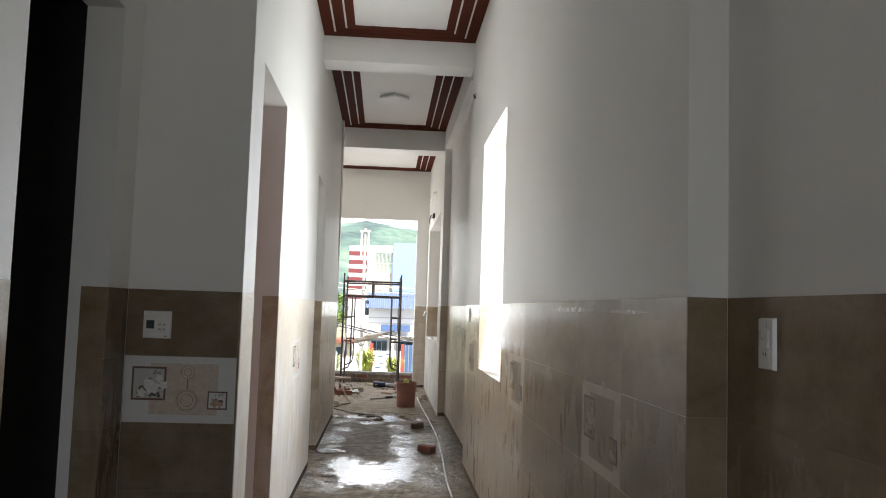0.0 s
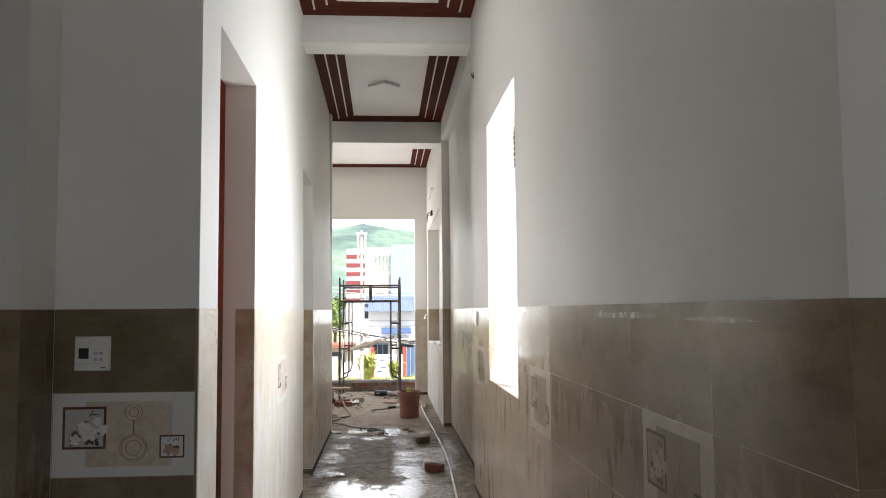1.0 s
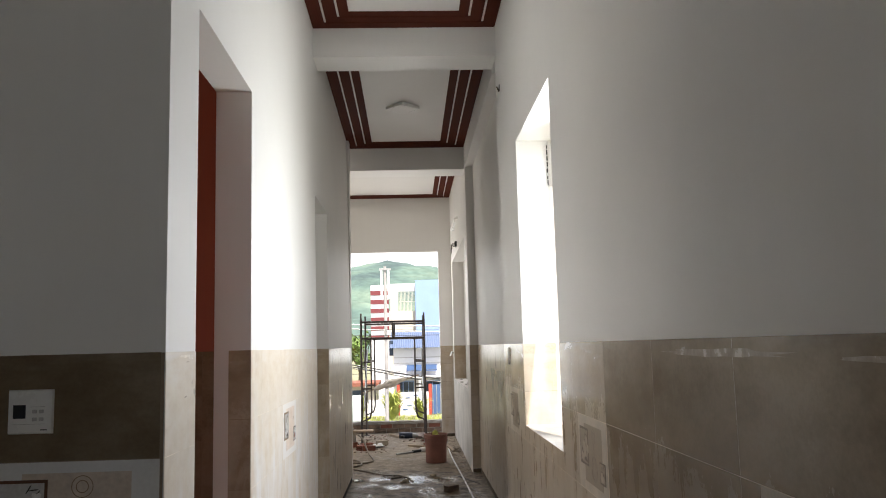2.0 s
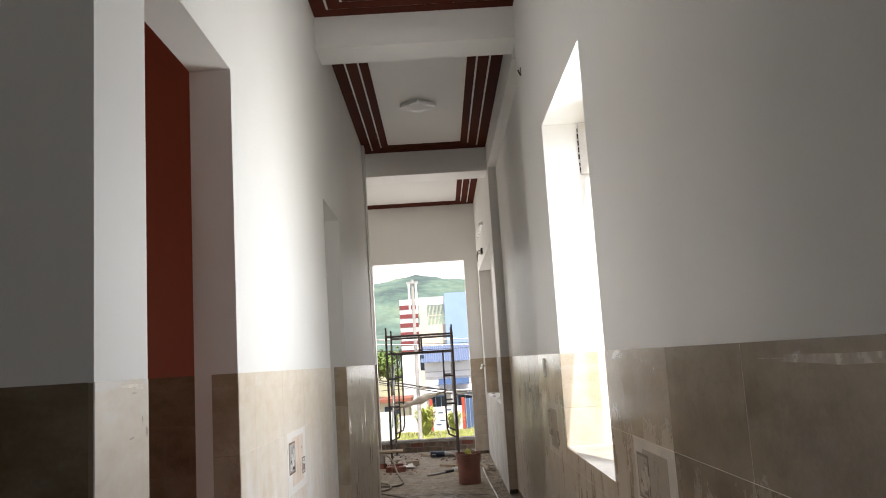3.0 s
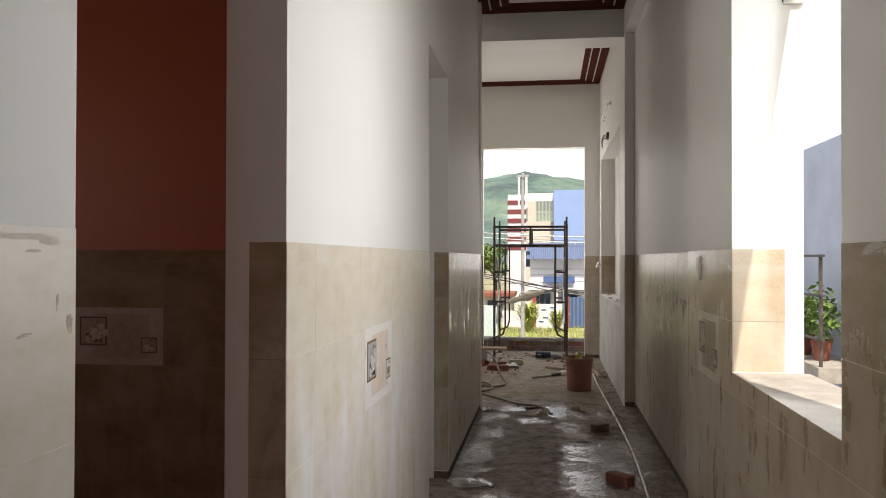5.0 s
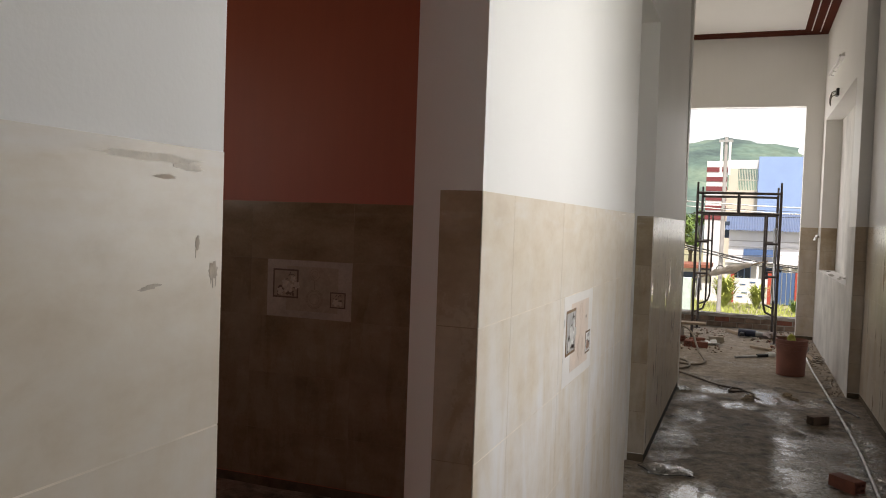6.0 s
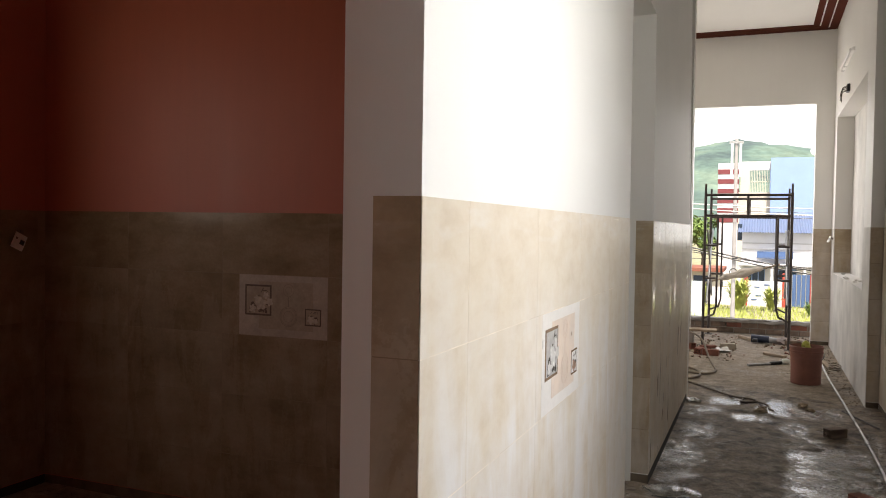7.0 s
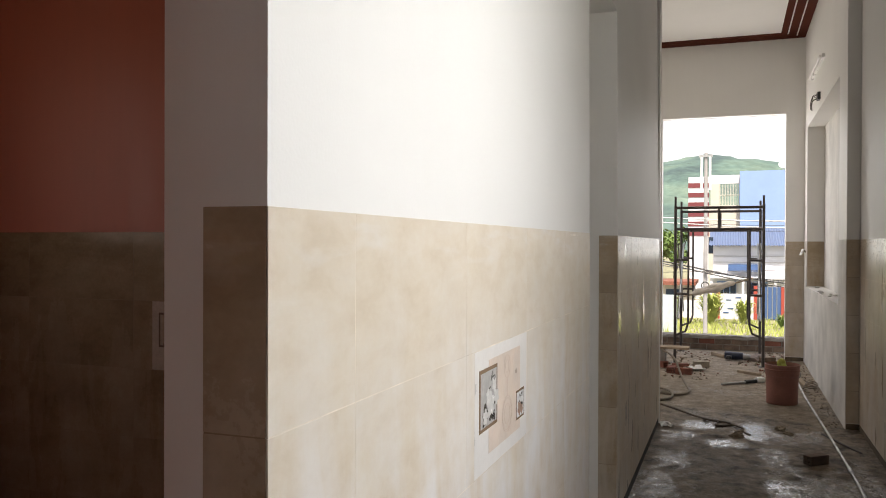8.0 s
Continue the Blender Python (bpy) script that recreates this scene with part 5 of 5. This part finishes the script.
def tile_run(wall, rz, at, u0, u1, joint, width=0.6, holes=(), decors=(), z0=0.055, z1=TOP, top=TOP, mat=None, style="clean"):
    """Tiles in five courses on a wall whose bare face passes through at; u runs to the right as one faces it."""
    m = frame_of(rz, at)
    g = 0.0006
    k0 = math.floor((u0 - joint) / width)
    for row in range(5):
        ra, rb = max(z0, top - 0.3 * (row + 1)), min(z1, top - 0.3 * row)
        if rb - ra < 0.015:
            continue
        u = joint + k0 * width
        while u < u1:
            rects = [(max(u, u0), min(u + width, u1), ra, rb)]
            for hcut in list(holes) + [(d, d + 0.5, top - 0.6, top - 0.3) for d in decors]:
                rects = [o for q4 in rects for o in cut(q4, hcut)]
            for a, b, c, d in rects:
                if b - a > 0.012 and d - c > 0.012:
                    ob = new("tile", tile_mesh(b - a - 2 * g, d - c - 2 * g, mat or TILE))
                    ob.parent = wall
                    ob.matrix_world = m @ Matrix.Translation(((a + b) / 2, 0, (c + d) / 2))
            u += width
    for d in decors:
        decor(wall, m, d + g, top - 0.6 + g, min(0.5, u1 - d) - 2 * g, 0.3 - 2 * g, style)
    fill = [(u0 + 0.002, u1 - 0.002, z0 + 0.002, z1 - 0.002)]
    for hcut in holes:
        fill = [o for q4 in fill for o in cut(q4, (hcut[0] - 0.002, hcut[1] + 0.002, hcut[2] - 0.002, hcut[3]))]
    bm = bmesh.new()
    for a, b, c, d in fill:
        slab(bm, a, b, c, d, 0.0002, T - 0.0003)
    grout = part("grout", bm, GROUT if mat not in (None, TILE_DIM) and u1 - u0 > 0.3 else GROUT_DARK, wall, "thin grout joints")
    grout.matrix_world = m
    # the dark unfinished gap under the lowest course
    bm = bmesh.new()
    slab(bm, u0, u1, -0.02, z0 - 0.004, 0.0, 0.001)
    if z0 < 0.1:
        gap = part("bare_strip", bm, GAP if rz == 90 else MUD, wall, "unfinished strip at the foot")
        gap.matrix_world = m
    else:
        bm.free()


# faces looking along +x: u = y; along -x: u = -y; along -y: u = x
tile_run(wall_left, 90, (p, 0, 0), 3.865, D1A, 3.6, mat=TILE_LIMED)
tile_run(wall_left, 90, (p, 0, 0), D1B, D2A, 5.354, 0.561, decors=(5.976,), mat=TILE_LIMED, style="limed")
tile_run(wall_left, 90, (p, 0, 0), D2B, LEND, 8.44, mat=TILE_SPLASHED)
tile_run(wall_left, 0, (0, D1B + T, 0), -0.717, p, -0.9, mat=TILE_DUSTY)
tile_run(wall_left, 0, (0, D2B + T, 0), -0.717, p, -0.9, mat=TILE_DUSTY)
tile_run(wall_face, 0, (0, 3.865 + T, 0), -1.13, p, -1.23, decors=(-1.128,), mat=TILE_DIM)
tile_run(wall_entry_left, 90, (q, 0, 0), -2.4, 2.72, 0.2)
tile_run(wall_entry_left, 90, (q, 0, 0), 3.6, 3.865, 3.2, mat=TILE_DIM)
tile_run(wall_entry_left, 0, (0, 3.6 + T, 0), -1.243, q, -1.5)
tile_run(wall_entry_right, -90, (e, 0, 0), -2.1, 2.4, -1.95)
tile_run(wall_right, -90, (r, 0, 0), -4.455, -2.1, -2.655, decors=(-3.155,), mat=TILE_CLEAN, style="filmed")
tile_run(wall_right, -90, (r, 0, 0), -7.63, -4.455, -4.455, holes=((-WB, -WA, WZ0, 9),), decors=(-4.965, -7.34), mat=TILE_DUSTY, style="filmed")
tile_run(wall_right, 0, (0, 2.1 + T, 0), RX + T, 0.90, 0.3)
tile_run(wall_right, 0, (0, WB + T, 0), RX + T, 1.007, 0.7, z0=WZ0 + 0.003, mat=TILE_SPLASHED)
tile_run(wall_recess, -90, (0.89 + T, 0, 0), -11.25, -7.63, -8.0, mat=TILE_SPLASHED)
tile_run(wall_hall_right, 0, (0, 11.25 + T, 0), RX, 0.89, 0.5, mat=TILE_SPLASHED)
tile_run(wall_hall_right, 0, (0, NB, 0), RX + 0.004, 0.985, 0.6, z0=NZ0 + 0.01, mat=TILE_DUSTY)
tile_run(wall_end, 0, (0, 15.2 + T, 0), EB, RX - 0.004, 0.3, mat=TILE_SPLASHED)
tile_run(wall_end, 0, (0, 15.2 + T, 0), -3.1, EA, -3.1)
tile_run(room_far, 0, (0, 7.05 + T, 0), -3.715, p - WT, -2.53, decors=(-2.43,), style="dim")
tile_run(room_left, 90, (-3.715, 0, 0), 4.0, 7.05, 4.0)

# ---- smears and splashes on the tiles ----
def ragged(bm, u, z, w, h, lean, seed, d0, d1, drips=0):
    """A thin uneven splash, w long and h high, with a few runs below it."""
    rng = random.Random(seed)
    n = 22
    ring = []
    for k in range(n):
        a = 2 * math.pi * k / n
        j = rng.uniform(0.72, 1.15)
        ring.append((u + 0.5 * w * j * math.cos(a), z + 0.5 * h * j * math.sin(a) + lean * w * 0.5 * math.cos(a)))
    front = [bm.verts.new((x, -d1, y)) for x, y in ring]
    back = [bm.verts.new((x, -d0, y)) for x, y in ring]
    bm.faces.new(front)
    for k in range(n):
        bm.faces.new((front[k], back[k], back[(k + 1) % n], front[(k + 1) % n]))
    for k in range(drips):
        x = u + w * rng.uniform(-0.4, 0.4)
        r = w * rng.uniform(0.03, 0.07)
        disc(bm, x, z - h * rng.uniform(0.4, 0.75), h * rng.uniform(0.25, 0.45), d0, d1 - 0.00004 * (k + 1), 9, r / (h * 0.4), math.pi / 2)
    bmesh.ops.recalc_face_normals(bm, faces=bm.faces)


LIME = plain("dried_lime_mortar", (0.86, 0.79, 0.69), 0.8, vary=0.12, scale=30, relief=0.3)
SMEAR = plain("thin_grout_smear", (0.40, 0.325, 0.24), 0.24, vary=0.25, scale=25, relief=0.2)
SCUFF = plain("grey_mortar_splash", (0.52, 0.44, 0.355), 0.85, vary=0.25, scale=40, relief=0.3)
for wall, rz, at, mat, name, rows in (
        (wall_left, 90, (p, 0, 0), LIME, "mortar_smear", ((4.075, 1.496, 0.15, 0.009, 0.0, 0), (4.13, 1.489, 0.05, 0.008, -0.02, 0), (7.2, 1.498, 0.18, 0.006, 0.0, 0))),
        (wall_right, -90, (r, 0, 0), SMEAR, "mortar_smear", ((-3.35, 1.476, 0.75, 0.020, 0.0, 0), (-2.6, 1.47, 0.4, 0.014, 0.0, 0))),
        (wall_left, 90, (p, 0, 0), SCUFF, "mortar_splash", ((4.172, 1.382, 0.016, 0.020, 0.0, 3), (4.145, 1.412, 0.007, 0.016, 0.3, 1), (4.074, 1.370, 0.036, 0.005, 0.12, 0), (4.094, 1.478, 0.034, 0.005, 0.0, 0)))):
    for k, (u, z, w, h, lean, drips) in enumerate(rows):
        bm = bmesh.new()
        ragged(bm, u, z, w, h, lean, 40 + k, T, T + 0.0003, drips)
        ob = part(name, bm, mat, wall, "dried mortar on the tiles")
        ob.matrix_world = frame_of(rz, at)


def wet_runs(bm, u0, u1, z0, z1, seed):
    """Water thrown at a wall: a broken head with narrow runs of uneven length under it."""
    rng = random.Random(seed)
    u, d = u0, T + 0.0004
    while u < u1:
        w = rng.uniform(0.025, 0.085)
        mid = 1 - abs((u - (u0 + u1) / 2) / ((u1 - u0) / 2)) ** 2
        top = z1 - rng.uniform(0.0, 0.05) * (z1 - z0)
        foot = z1 - (z1 - z0) * (0.25 + 0.75 * mid * rng.uniform(0.55, 1.0))
        lean = rng.uniform(-0.012, 0.012)
        pts = [(u, top), (u + w, top - 0.01 * rng.random()), (u + w * 0.95 + lean * 0.4, top + (foot - top) * 0.55), (u + w * 0.8 + lean, foot + 0.03), (u + w * 0.55 + lean, foot), (u + w * 0.22 + lean, foot + 0.04), (u + w * 0.06 + lean * 0.4, top + (foot - top) * 0.5)]
        back = [bm.verts.new((x, -T, z)) for x, z in pts]
        front = [bm.verts.new((x, -d, z)) for x, z in pts]
        bm.faces.new(front)
        for k in range(len(pts)):
            bm.faces.new((front[k], back[k], back[(k + 1) % len(pts)], front[(k + 1) % len(pts)]))
        u += w * rng.uniform(0.6, 1.25)
        d += 0.00003
    bmesh.ops.recalc_face_normals(bm, faces=bm.faces)


WET_FILM = plain("wet_grey_film", (0.085, 0.07, 0.056), 0.3, vary=0.4, scale=25, relief=0.1)
for seed, (u0, u1, z0, z1) in enumerate(((-9.15, -8.62, 0.93, 1.275), (-9.72, -9.36, 1.0, 1.285), (-8.52, -8.32, 1.0, 1.22), (-9.34, -9.2, 1.08, 1.24))):
    bm = bmesh.new()
    wet_runs(bm, u0, u1, z0, z1, 60 + seed)
    ob = part("water_run", bm, WET_FILM, wall_recess, "dark wet runs on the glazed tiles")
    ob.matrix_world = frame_of(-90, (0.89 + T, 0, 0))
